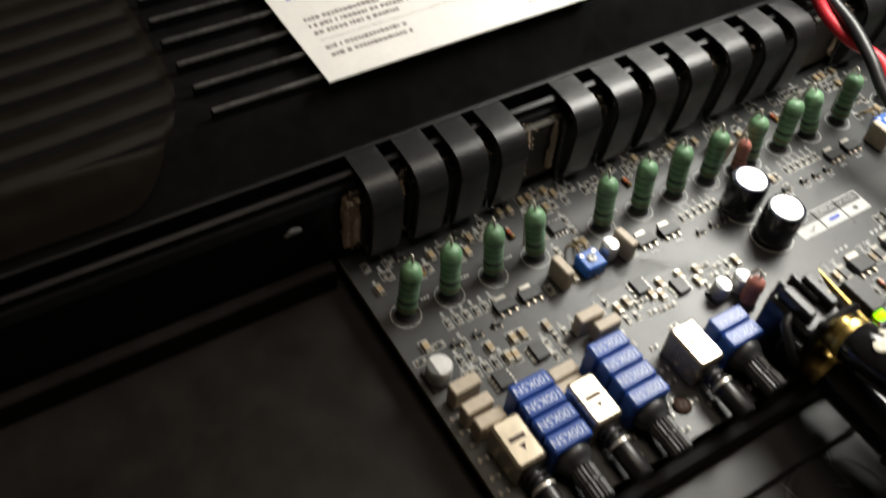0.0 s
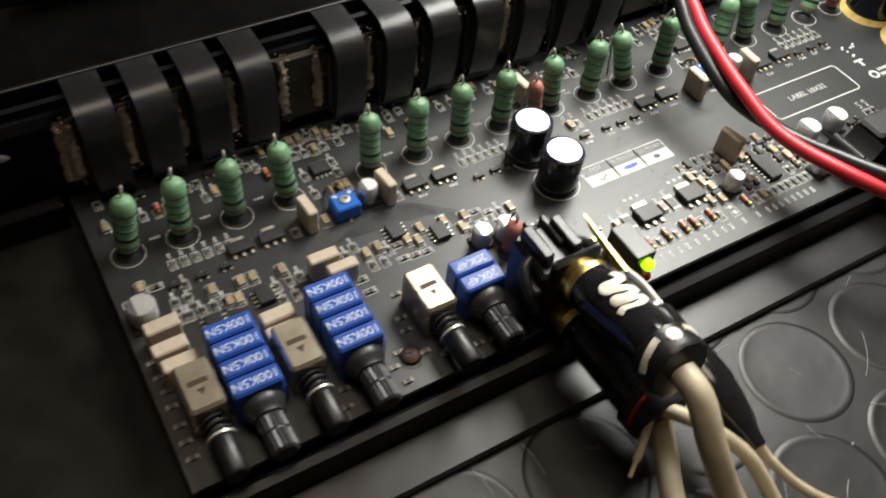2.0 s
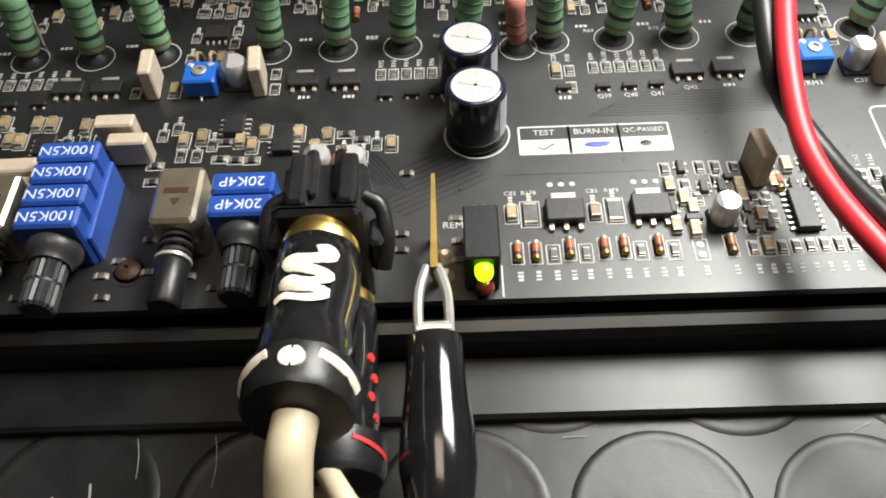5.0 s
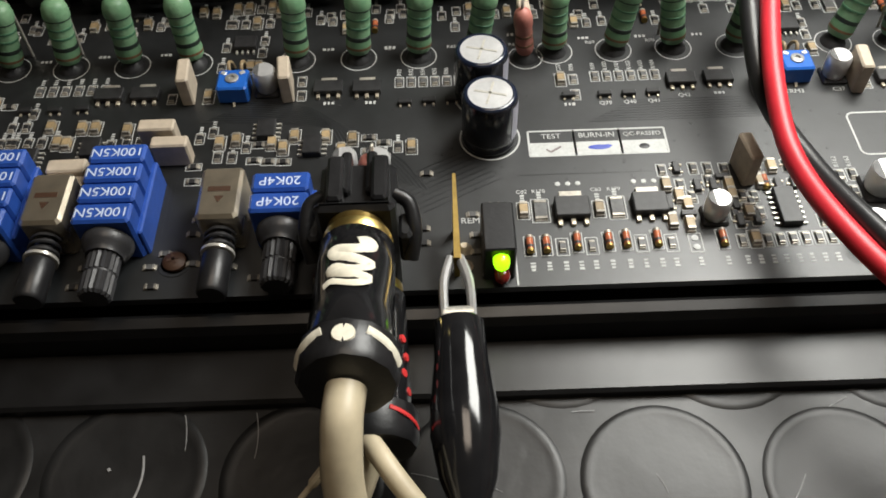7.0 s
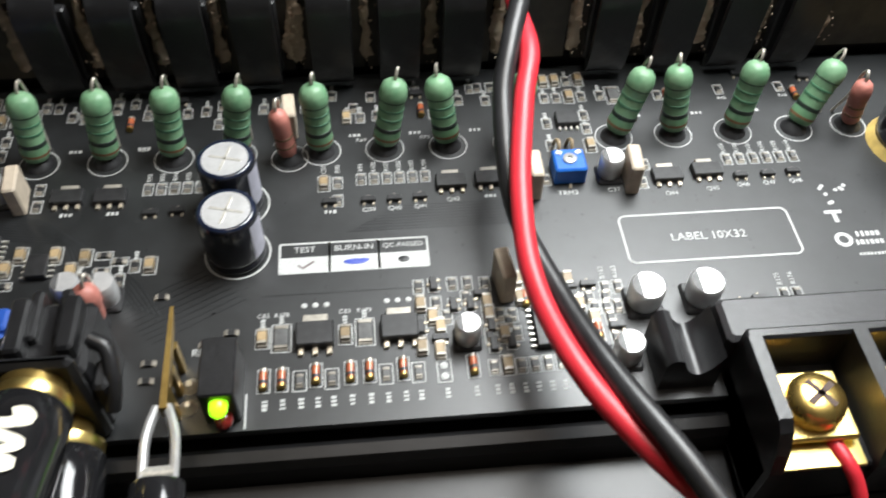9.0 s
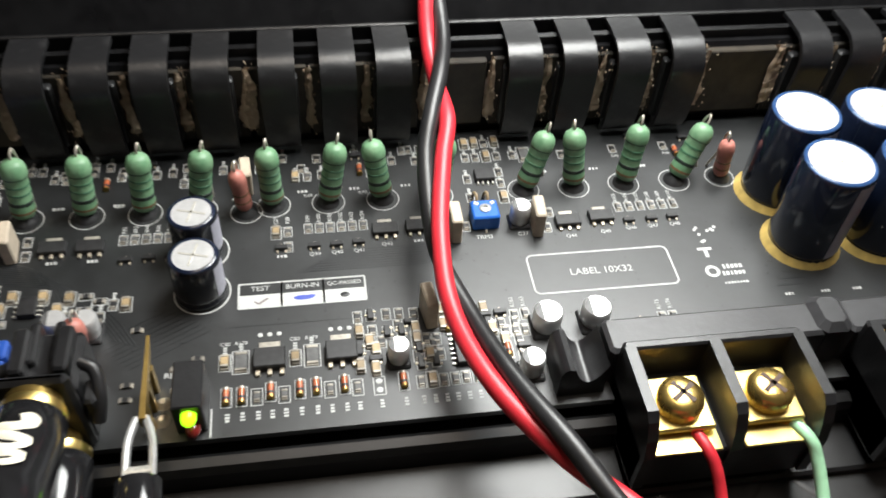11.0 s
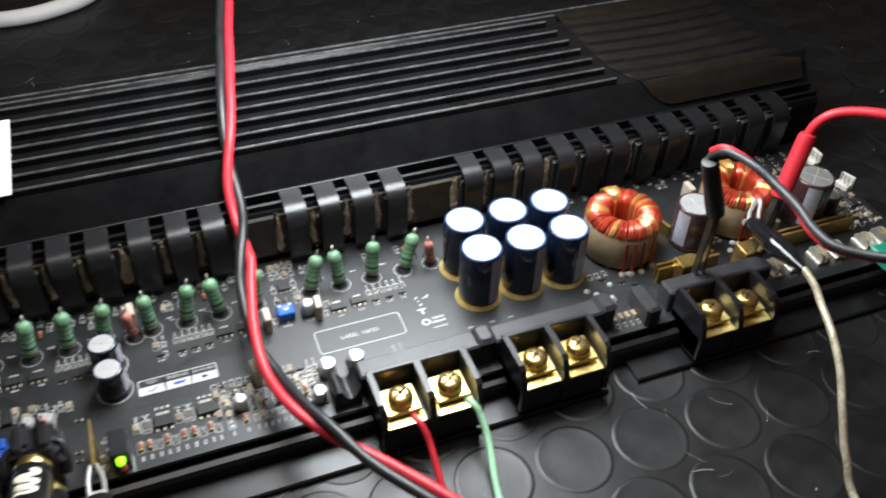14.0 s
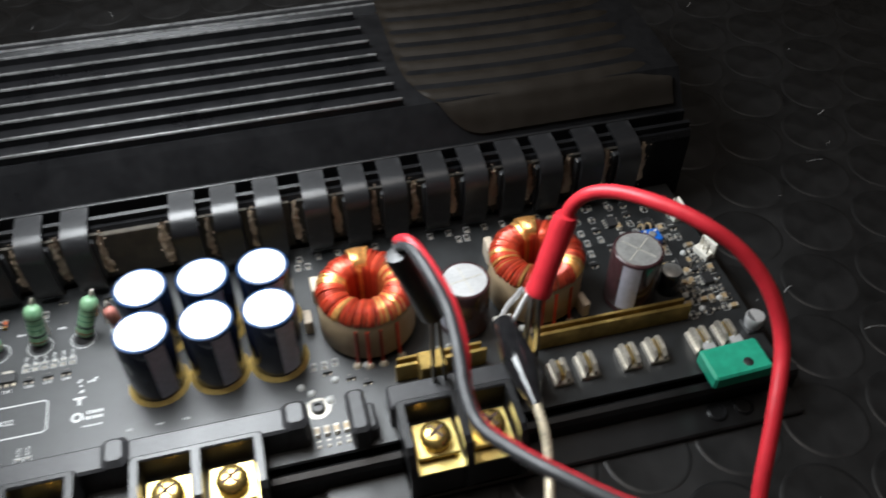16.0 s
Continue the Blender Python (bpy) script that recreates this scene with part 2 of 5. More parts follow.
class Shape:
    """Collects vertices and faces in millimetres."""

    def __init__(self):
        self.v, self.f, self.smooth = [], [], []

    def face_set(self, verts, faces, smooth=False):
        o = len(self.v)
        self.v += [tuple(p) for p in verts]
        self.f += [tuple(i + o for i in f) for f in faces]
        self.smooth += [smooth] * len(faces)
        return self

    def box(self, x0, x1, y0, y1, z0, z1, c=0.0, turn=0.0, lean=(0, 0)):
        """A box with its upright and top edges cut by c, turned by degrees about its middle, its top shifted by lean."""
        cx, cy = (x0 + x1) / 2, (y0 + y1) / 2
        a, b = (x1 - x0) / 2, (y1 - y0) / 2
        if c <= 0:
            rings = [[(-a, -b, z0), (a, -b, z0), (a, b, z0), (-a, b, z0)], [(-a, -b, z1), (a, -b, z1), (a, b, z1), (-a, b, z1)]]
        else:
            def ring(a, b, c, z):
                return [(-a + c, -b, z), (a - c, -b, z), (a, -b + c, z), (a, b - c, z), (a - c, b, z), (-a + c, b, z), (-a, b - c, z), (-a, -b + c, z)]
            rings = [ring(a, b, c, z0), ring(a, b, c, z1 - c), ring(a - c, b - c, c * 0.6, z1)]
        ct, st = math.cos(radians(turn)), math.sin(radians(turn))
        out = []
        for r in rings:
            for x, y, z in r:
                f = (z - z0) / (z1 - z0)
                out.append((cx + x * ct - y * st + lean[0] * f, cy + x * st + y * ct + lean[1] * f, z))
        n = len(rings[0])
        faces = [tuple(range(n))[::-1], tuple(range(n * (len(rings) - 1), n * len(rings)))]
        for i in range(len(rings) - 1):
            faces += [(i * n + j, i * n + (j + 1) % n, (i + 1) * n + (j + 1) % n, (i + 1) * n + j) for j in range(n)]
        return self.face_set(out, faces)

    def lathe(self, profile, base=(0, 0, 0), axis=(0, 0, 1), seg=20, squash=1.0):
        """Turns (radius, height) pairs about an axis."""
        ax = Vector(axis).normalized()
        q = Vector((0, 0, 1)).rotation_difference(ax)
        out, faces = [], []
        for r, h in profile:
            for j in range(seg):
                a = 2 * math.pi * j / seg
                out.append(tuple(Vector(base) + q @ Vector((r * math.cos(a), r * squash * math.sin(a), h))))
        for i in range(len(profile) - 1):
            faces += [(i * seg + j, i * seg + (j + 1) % seg, (i + 1) * seg + (j + 1) % seg, (i + 1) * seg + j) for j in range(seg)]
        n = len(profile) - 1
        faces += [tuple(range(seg))[::-1], tuple(range(n * seg, (n + 1) * seg))]
        return self.face_set(out, faces, True)

    def rod(self, a, b, r, r2=None, seg=12):
        d = Vector(b) - Vector(a)
        return self.lathe([(r, 0), (r if r2 is None else r2, d.length)], a, d, seg)

    def tube(self, pts, r, seg=10, steps=8, flat=1.0):
        """A round cable along a smooth line through the points."""
        line = smooth_line(pts, steps)
        out, faces = [], []
        up = Vector((0.13, 0.2, 1))
        for i, p in enumerate(line):
            d = (line[min(i + 1, len(line) - 1)] - line[max(i - 1, 0)]).normalized()
            s = d.cross(up)
            s = s.normalized() if s.length > 1e-4 else Vector((1, 0, 0))
            u = s.cross(d)
            up = u
            rr = r[min(i * len(r) // len(line), len(r) - 1)] if isinstance(r, (list, tuple)) else r
            for j in range(seg):
                a = 2 * math.pi * j / seg
                out.append(tuple(p + s * rr * math.cos(a) + u * rr * flat * math.sin(a)))
        for i in range(len(line) - 1):
            faces += [(i * seg + j, (i + 1) * seg + j, (i + 1) * seg + (j + 1) % seg, i * seg + (j + 1) % seg) for j in range(seg)]
        n = (len(line) - 1) * seg
        faces += [tuple(range(seg)), tuple(range(n, n + seg))[::-1]]
        return self.face_set(out, faces, True)

    def extrude_x(self, prof, x0, x1, smooth=False):
        """A closed outline of (y, z) pairs drawn out along x."""
        n = len(prof)
        out = [(x0, y, z) for y, z in prof] + [(x1, y, z) for y, z in prof]
        faces = [(j, (j + 1) % n, n + (j + 1) % n, n + j) for j in range(n)]
        self.face_set(out, faces, smooth)
        return self.face_set(out, [tuple(range(n))[::-1], tuple(range(n, 2 * n))])

    def sheet(self, x, y, z, w, h, t=0.06, turn=0.0):
        return self.box(x - w / 2, x + w / 2, y - h / 2, y + h / 2, z, z + t, 0, turn)


def smooth_line(pts, steps=8):
    p = [Vector(q) for q in pts]
    p = [2 * p[0] - p[1]] + p + [2 * p[-1] - p[-2]]
    out = []
    for i in range(1, len(p) - 2):
        for s in range(steps):
            t = s / steps
            a, b, c, d = p[i - 1], p[i], p[i + 1], p[i + 2]
            out.append(0.5 * ((2 * b) + (c - a) * t + (2 * a - 5 * b + 4 * c - d) * t * t + (3 * b - a - 3 * c + d) * t ** 3))
    return out + [p[-2]]


def mesh_of(name, shape, mats, origin=(0, 0, 0)):
    me = bpy.data.meshes.new(name)
    o = Vector(origin)
    me.from_pydata([tuple((Vector(v) - o) * 0.001) for v in shape.v], [], shape.f)
    me.polygons.foreach_set("use_smooth", shape.smooth)
    me.materials.append(mats)
    me.update()
    bm = bmesh.new()
    bm.from_mesh(me)
    bmesh.ops.recalc_face_normals(bm, faces=bm.faces)
    for e in bm.edges:
        if len(e.link_faces) == 2 and e.calc_face_angle(0) > 0.7:
            e.smooth = False
    bm.to_mesh(me)
    bm.free()
    return me


def thing(name, at=(0, 0, 0), label="", category="", group="", kind=""):
    ob = new(name)
    ob.empty_display_size = 0.005
    ob.location = Vector(at) * 0.001
    return tagged(ob, label, category, group, kind)


def part(name, shape, material_key, parent, label="", origin=None):
    """One mesh under a thing; the shape's numbers are measured from the thing's own base unless an origin is given."""
    me = mesh_of(name, shape, M[material_key], origin or (0, 0, 0))
    ob = new(name, me)
    ob.parent = parent
    if label:
        ob["label"] = label
    return ob


def solid(name, shape, material_key, label="", category="", group="", kind="", at=(0, 0, 0)):
    ob = new(name, mesh_of(name, shape, M[material_key], at))
    ob.location = Vector(at) * 0.001
    return tagged(ob, label, category, group, kind)


def piece(name, mesh, parent, x, y, z=0.0, turn=0.0):
    ob = new(name, mesh)
    ob.parent = parent
    ob.location = (x * 0.001, y * 0.001, z * 0.001)
    ob.rotation_euler = (0, 0, radians(turn))
    return ob


def words(name, text, x, y, z, size, material_key, parent=None, turn=0.0, pitch=0.0, wide=1.0):
    """Flat lettering in the built-in font, centred at a place, made a mesh."""
    cu = bpy.data.curves.new(name, "FONT")
    cu.body, cu.size, cu.align_x, cu.align_y, cu.extrude = text, size * 0.001, "CENTER", "CENTER", 0.00002
    tmp = bpy.data.objects.new(name, cu)
    me = bpy.data.meshes.new_from_object(tmp)
    bpy.data.objects.remove(tmp)
    me.materials.clear()
    me.materials.append(M[material_key])
    ob = new(name, me)
    ob.location = (x * 0.001, y * 0.001, z * 0.001)
    ob.rotation_euler = (radians(pitch), 0, radians(turn))
    ob.scale = (wide, 1, 1)
    ob.parent = parent
    return ob


# ---- the room and the bench ----
TABLE = -13.0
room = Shape().box(-1500, 2000, 1900, 2000, -1000, 1700)
solid("wall_north", room, "wallpaint", "pale painted workshop wall behind the bench", "wall", kind="structure")
solid("wall_south", Shape().box(-1500, 2000, -1600, -1500, -1000, 1700), "wallpaint", "pale painted workshop wall", "wall", kind="structure")
solid("wall_west", Shape().box(-1600, -1500, -1600, 2000, -1000, 1700), "wallpaint", "pale painted workshop wall", "wall", kind="structure")
solid("wall_east", Shape().box(2000, 2100, -1600, 2000, -1000, 1700), "wallpaint", "pale painted workshop wall", "wall", kind="structure")
solid("ceiling", Shape().box(-1600, 2100, -1600, 2000, 1700, 1800), "wallpaint", "pale painted ceiling", "ceiling", kind="structure")
# out-of-view panel added to go with the overhead fill lamp
fixture = thing("ceiling_light", (200, 100, 1700), "flat white ceiling panel, unseen, added above the fill lamp", "ceiling light")
part("frame", Shape().box(-300, 300, -300, 300, -30, 0, 4), "white", fixture)
solid("floor", Shape().box(-1600, 2100, -1600, 2000, -1100, -1000), "wallpaint", "pale workshop floor", "floor", kind="structure")

bench = thing("workbench", (200, 200, -1000), "plain dark workbench under the rubber mat", "workbench")
part("worktop", Shape().box(-1120, 1120, -720, 720, 950, 980.95, 2.0), "wood", bench)
for sx in (-1, 1):
    for sy in (-1, 1):
        part("leg", Shape().box(sx * 1050 - 35, sx * 1050 + 35, sy * 650 - 35, sy * 650 + 35, 0, 951, 2.0), "wood", bench)

mat_ob = thing("rubber_mat", (0, 0, TABLE), "black rubber bench mat with raised coin studs", "mat")
part("mat_sheet", Shape().box(-900, 1300, -500, 900, -6, 0, 1.0), "mat", mat_ob)
stud = Shape().lathe([(14.6, -0.5), (14.4, 0.02), (13.9, 0.22), (13.2, 0.30), (12.5, 0.24), (11.6, 0.16), (6, 0.18), (0.01, 0.2)], seg=40)
stud_mesh = mesh_of("stud", stud, M["mat"])
for i in range(-12, 17):
    for j in range(-6, 17):
        x = 232 + 31.0 * i + (15.5 if j % 2 else 0)
        y = -42.5 + 28.0 * j - 0.045 * (x - 232)
        if -130 < x < 462 and -8 < y < 190:
            continue
        if -170 < x < 640 and -200 < y < 420:
            piece("stud", stud_mesh, mat_ob, x, y)

# ---- the amplifier's chassis ----
X0, X1 = -126.0, 460.0
sink = thing("heat_sink", (0, 0, 0), "black anodised finned aluminium heat sink of an opened amplifier", "heat sink")
part("sink_body", Shape().extrude_x([(83, -12.9), (83, 22), (84, 24.5), (85.4, 24.5), (85.4, 26.9), (86.6, 27.2), (87.2, 26.9), (87.2, 17.0), (90.7, 17.0), (90.7, 28.2), (91.0, 28.6), (92.0, 28.6), (92.6, 27.5), (100.5, 39.0), (102.2, 41.2),
     (166, 41.2), (172, 38.0), (174.5, 40.5), (180, 40.5), (190, 30), (193, -12.9)], X0, X1), "anod", sink)
part("rail_lip", Shape().extrude_x([(90.75, 28.3), (90.85, 28.6), (91.1, 28.75), (91.3, 28.5)], X0 + 1, X1 - 12), "flange", sink)
FL, FR = -21.0, 353.0
for i, y in enumerate((103.0, 112.8, 122.7, 132.6, 142.5, 152.8, 163.6)):
    w = 5 * math.sin(i * 0.5)
    f = Shape().extrude_x([(y, 41.1), (y, 44.2), (y + 0.4, 44.6), (y + 1.0, 44.3), (y + 1.2, 41.1)], FL - w * 0.3, FR - i * 1.2)
    fin = part("fin", f, "anod", sink)
    # thin pale strip stands in for the light caught along the fin top
    part("fin_edge", Shape().extrude_x([(y - 0.12, 44.0), (y + 0.1, 44.65), (y + 0.55, 44.72), (y + 0.6, 44.4)], FL - w * 0.3 + 0.3, FR - i * 1.2 - 0.3), "fin", fin, "pale strip painting the highlight on a fin edge")
# same highlight strips along the two rear rim lines
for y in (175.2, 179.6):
    part("rim_edge", Shape().extrude_x([(y - 0.3, 40.4), (y, 41.0), (y + 0.5, 41.0), (y + 0.6, 40.4)], X0 + 4, X1 - 8), "fin", sink, "pale strip painting the highlight on the rear rim")


def end_panel(sign, x_in, x_out):
    """The rippled end panel of the heat sink, its inner front corner rounded."""
    nx, ny = 48, 84
    v, f = [], []
    for i in range(nx + 1):
        a = (i / nx) ** 1.6
        x = x_in + (x_out - x_in) * a
        u = min(1.0, a / 0.26)
        front = 93.4 + 36.0 * (1 - math.sqrt(1 - (1 - u) ** 2.2))
        for j in range(ny + 1):
            b = j / ny
            y = front + (176 - front) * b
            ripple = 0.8 * math.sin((y + 3 * math.sin(a * 3.0)) / 9.6 * 2 * math.pi)
            rim = min(1.0, min(b * 2, 1 - b, a * 2) * 14)
            z = 41.6 + ripple * rim - 8.0 * max(0.0, a - 0.86) ** 1.2 * 4
            v.append((x, y, min(z, 29.6 + (y - 92.6) * 1.43 + ripple * rim)))
    for i in range(nx):
        for j in range(ny):
            p = i * (ny + 1) + j
            f.append((p, p + ny + 1, p + ny + 2, p + 1))
    n = len(v)
    v += [(x, y, z - 3.0) for x, y, z in v]
    f += [tuple(k + n for k in q[::-1]) for q in f]
    return Shape().face_set(v, f, True)


for sign, a, b in ((1, 356.0, 456.0), (-1, -24.0, -122.0)):
    part("end_panel", end_panel(sign, a, b), "endcap", sink, "rippled brown-black end panel with a rounded corner")

tray = thing("chassis_tray", (0, 0, 0), "black aluminium chassis tray under the circuit board", "chassis")
part("tray_floor", Shape().box(X0, X1, -7.0, 82.8, -9.0, -6.5), "tray", tray)
part("front_lip", Shape().extrude_x([(-11.0, -12.4), (-11.0, -5.2), (-10.2, -3.2), (-8.4, -2.6), (-7.4, -3.2), (-7.2, -6.4), (-7.2, -9.0)], X0, X1), "flange", tray)
part("front_flange", Shape().extrude_x([(-22.0, -12.8), (-22.0, -11.2), (-21.3, -10.6), (-11.2, -10.3), (-11.2, -12.8)], X0 + 4, 289), "flange", tray)
part("front_flange", Shape().extrude_x([(-21.4, -12.8), (-21.4, -11.2), (-20.8, -10.6), (-11.2, -10.3), (-11.2, -12.8)], 302.5, X1 - 2), "flange", tray)
for x in (430.0, 439.5):
    part("vent_ring", Shape().lathe([(3.4, 0), (3.4, 0.7), (2.9, 1.0), (2.5, 0.6), (2.4, 0.1)], (x, -15.0, -10.6), seg=20), "anod", tray, "round punched hole rim")
part("back_strip", Shape().box(X0 + 2, -2, 78.5, 82.6, -6.4, 1.5, 0.6), "tray", tray)
part("scratch", Shape().lathe([(2.4, 0), (2.0, 0.12), (0.01, 0.16)], (-11, 82.95, 17), (0.1, -1, 0.1), 9, 0.5).lathe([(1.2, 0), (1.0, 0.12)], (-13, 82.95, 16.2), (0, -1, 0), 7, 0.6), "dust", tray, "pale scratch on the rail wall")

# ---- the clip row ----
CLIPS = [11, 24, 37, 50, 74, 89, 103, 116, 132, 147, 161, 193, 207.5, 222, 235.5, 271, 285.5, 300.5, 315.5, 330, 344, 358.5, 373, 388, 402, 417, 432]


def clip_shape(w):
    """A strap from the rail over a round shoulder, its foot tucked back under."""
    def bend(r):
        pts = [(90.4, 27.3 + r - 6.0), (86.0, 27.4 + r - 6.0), (81.8, 21.2 + r)]
        for k in range(1, 9):
            a = radians(90 + 12.5 * k)
            pts.append((81.8 + r * math.cos(a), 21.2 + r * math.sin(a)))
        return pts
    line = bend(7.3) + [(75.0, 13.6), (75.5, 8.0), (76.2, 4.4), (77.4, 2.0)]
    inner = bend(6.0) + [(76.3, 13.8), (76.8, 8.4), (77.4, 5.0), (78.4, 2.6)]
    n = len(line)
    v, f = [], []
    for x in (-w / 2, w / 2):
        v += [(x, *p) for p in line] + [(x, *p) for p in inner]
    for i in range(n - 1):
        f += [(i, i + 1, 2 * n + i + 1, 2 * n + i), (n + i, 3 * n + i, 3 * n + i + 1, n + i + 1),
              (i, n + i, n + i + 1, i + 1), (2 * n + i, 2 * n + i + 1, 3 * n + i + 1, 3 * n + i)]
    f += [(0, 2 * n, 3 * n, n), (n - 1, 2 * n - 1, 4 * n - 1, 3 * n - 1)]
    return Shape().face_set(v, f, True)


def lumpy(x, gap, seed):
    """Dried paste squeezed out beside a clip: ragged thin smears on the wall and the clip's edge, with loose crumbs."""
    rng = random.Random(seed)
    s = Shape()
    for y, z0, z1, mid, w in ((82.1, 4.5, 23.5, 0.55, 0.36), (79.6, 7.0, 24.5, 0.28, 0.30)):
        n = 26
        v, f = [], []
        drift, wide = 0.0, w
        for k in range(n):
            drift = 0.85 * drift + rng.uniform(-0.08, 0.08)
            wide = max(0.03, 0.75 * wide + 0.25 * w * rng.uniform(0.1, 2.0) * (1.5 - k / n))
            cx, z = x + gap * (mid + drift), z0 + (z1 - z0) * k / (n - 1)
            h = rng.uniform(0.15, 0.7)
            for u, d in ((-1, 0), (-0.4, h), (0.3, h * rng.uniform(0.3, 1.2)), (1, 0)):
                v.append((cx + gap * wide * (u + rng.uniform(-0.15, 0.15)), y + 0.25 - d, z + rng.uniform(-0.25, 0.25)))
        for k in range(n - 1):
            f += [(4 * k + j, 4 * k + j + 1, 4 * k + j + 5, 4 * k + j + 4) for j in range(3)]
            f.append((4 * k + 3, 4 * k, 4 * k + 4, 4 * k + 7))
        s.face_set(v, f, True)
    for k in range(26):
        w, h, d = rng.uniform(0.12, 0.45), rng.uniform(0.12, 0.5), rng.uniform(0.12, 0.4)
        cx, z, cy = x + gap * rng.gauss(0.45, 0.28), rng.uniform(4.5, 25.5), rng.choice((82.0, 82.0, 79.0, 78.6))
        s.box(cx - w / 2, cx + w / 2, cy - d / 2, cy + d / 2, z - h / 2, z + h / 2, 0.05, rng.uniform(0, 90), (rng.uniform(-0.2, 0.2), 0))
    return s


first = None
for i, x in enumerate(CLIPS):
    if first is None:
        first = thing("transistor_clip", (x, 0, 0), "curved black clip pressing a transistor to the heat sink", "clip", "clips along the heat sink")
        part("strap", clip_shape(8.6), "clip", first)
        part("transistor", Shape().box(-4.6, 4.6, 79.4, 82.9, 4.0, 22.0, 0.4), "chip", first)
        for k in (-3.2, 0, 3.2):
            part("leg", Shape().box(k - 0.5, k + 0.5, 79.8, 80.5, -0.5, 4.2), "greychip", first)
        part("thermal_pad", Shape().box(-6.9, 6.9, 81.6, 82.95, 2.5, 23.4, 0.1), "bare", first)
    else:
        copy_thing(first, pose(x * 0.001, 0, 0, 0, 0, ((i * 37) % 7 - 3) * 0.15))
for i, x in enumerate(CLIPS):
    pst = solid("dried_paste", lumpy(x - 8.2, 3.4, i), "paste", "crumbly brown dried thermal paste beside a clip", "paste", "paste along the clips")
for x, k in ((1.0, 30), (2.2, 37), (3.2, 38), (56.2, 31), (122.9, 32), (167.4, 33), (241.8, 34), (262.5, 35), (438.4, 36)):
    solid("dried_paste", lumpy(x, 3.4, k), "paste", "crumbly brown dried thermal paste beside a clip", "paste", "paste along the clips")
for x, w in ((62, 14), (178, 15), (253, 22)):
    solid("bracket_plate", Shape().box(x - w / 2 + 1, x + w / 2 - 1, 80.6, 82.9, 4, 23.5, 0.3), "bare", "brown stained bare metal plate between clips", "plate", "plates between clips")

# ---- the circuit board ----
board = thing("circuit_board", (0, 0, 0), "long black circuit board crowded with components", "circuit board")
part("laminate", Shape().box(0, 454, -6.0, 82.0, -1.7, 0.0), "mask", board)
part("laminate_edge", Shape().box(-0.1, 0.6, -6.05, 82.05, -1.6, -0.1), "edge", board, "bare tan edge of the laminate")
for x, y in ((30, 2), (150, 0), (300, 0), (445, 20), (40, 70), (200, 78), (440, 70)):
    part("standoff", Shape().rod((x, y, -6.6), (x, y, -1.6), 2.2), "tin", board)

silk = Shape()


def ring(x, y, r, w=0.22, seg=36):
    v, f = [], []
    for k in range(seg):
        a = 2 * math.pi * k / seg
        v += [(x + r * math.cos(a), y + r * math.sin(a), 0.06), (x + (r - w) * math.cos(a), y + (r - w) * math.sin(a), 0.06)]
    for k in range(seg):
        a, b = 2 * k, 2 * ((k + 1) % seg)
        f.append((a, b, b + 1, a + 1))
    silk.face_set(v, f)


def frame_print(x, y, w, h, t=0.2, turn=0.0):
    ct, st = math.cos(radians(turn)), math.sin(radians(turn))
    for dx, dy, a, b in ((0, h / 2, w, t), (0, -h / 2, w, t), (w / 2, 0, t, h), (-w / 2, 0, t, h)):
        silk.sheet(x + dx * ct - dy * st, y + dx * st + dy * ct, 0.03, a, b, 0.05, turn)


def bars(x, y, w, h, n, turn=0.0):
    """Unreadable small print: a run of bars."""
    rng = random.Random(int(x * 10 + y * 131))
    ct, st = math.cos(radians(turn)), math.sin(radians(turn))
    for k in range(n):
        d = (k + 0.5) / n * w - w / 2
        silk.sheet(x + d * ct, y + d * st, 0.03, w / n * rng.uniform(0.45, 0.78), h * rng.uniform(0.75, 1.0), 0.05, turn)


# chips: shared meshes, one object each
def chip_mesh(name, shapes):
    me = mesh_of(name, shapes[0][0], M[shapes[0][1]])
    bm = bmesh.new()
    bm.from_mesh(me)
    for k, (s, key) in enumerate(shapes[1:], 1):
        m2 = mesh_of("tmp", s, M[key])
        old = len(bm.faces)
        bm.from_mesh(m2)
        bm.faces.ensure_lookup_table()
        for f in bm.faces[old:]:
            f.material_index = k
        me.materials.append(M[key])
        bpy.data.meshes.remove(m2)
    bm.to_mesh(me)
    bm.free()
    return me


def ends(w, h, z, e, key):
    return [(Shape().box(-w / 2 + e, w / 2 - e, -h / 2, h / 2, 0, z, 0.06), key),
            (Shape().box(-w / 2, -w / 2 + e, -h / 2, h / 2, 0, z * 1.04, 0.06), "pad"),
            (Shape().box(w / 2 - e, w / 2, -h / 2, h / 2, 0, z * 1.04, 0.06), "pad"),
            (Shape().box(-w / 2 - 0.35, -w / 2 + 0.1, -h / 2 - 0.05, h / 2 + 0.05, 0, z * 0.45, 0.1), "pad"),
            (Shape().box(w / 2 - 0.1, w / 2 + 0.35, -h / 2 - 0.05, h / 2 + 0.05, 0, z * 0.45, 0.1), "pad")]


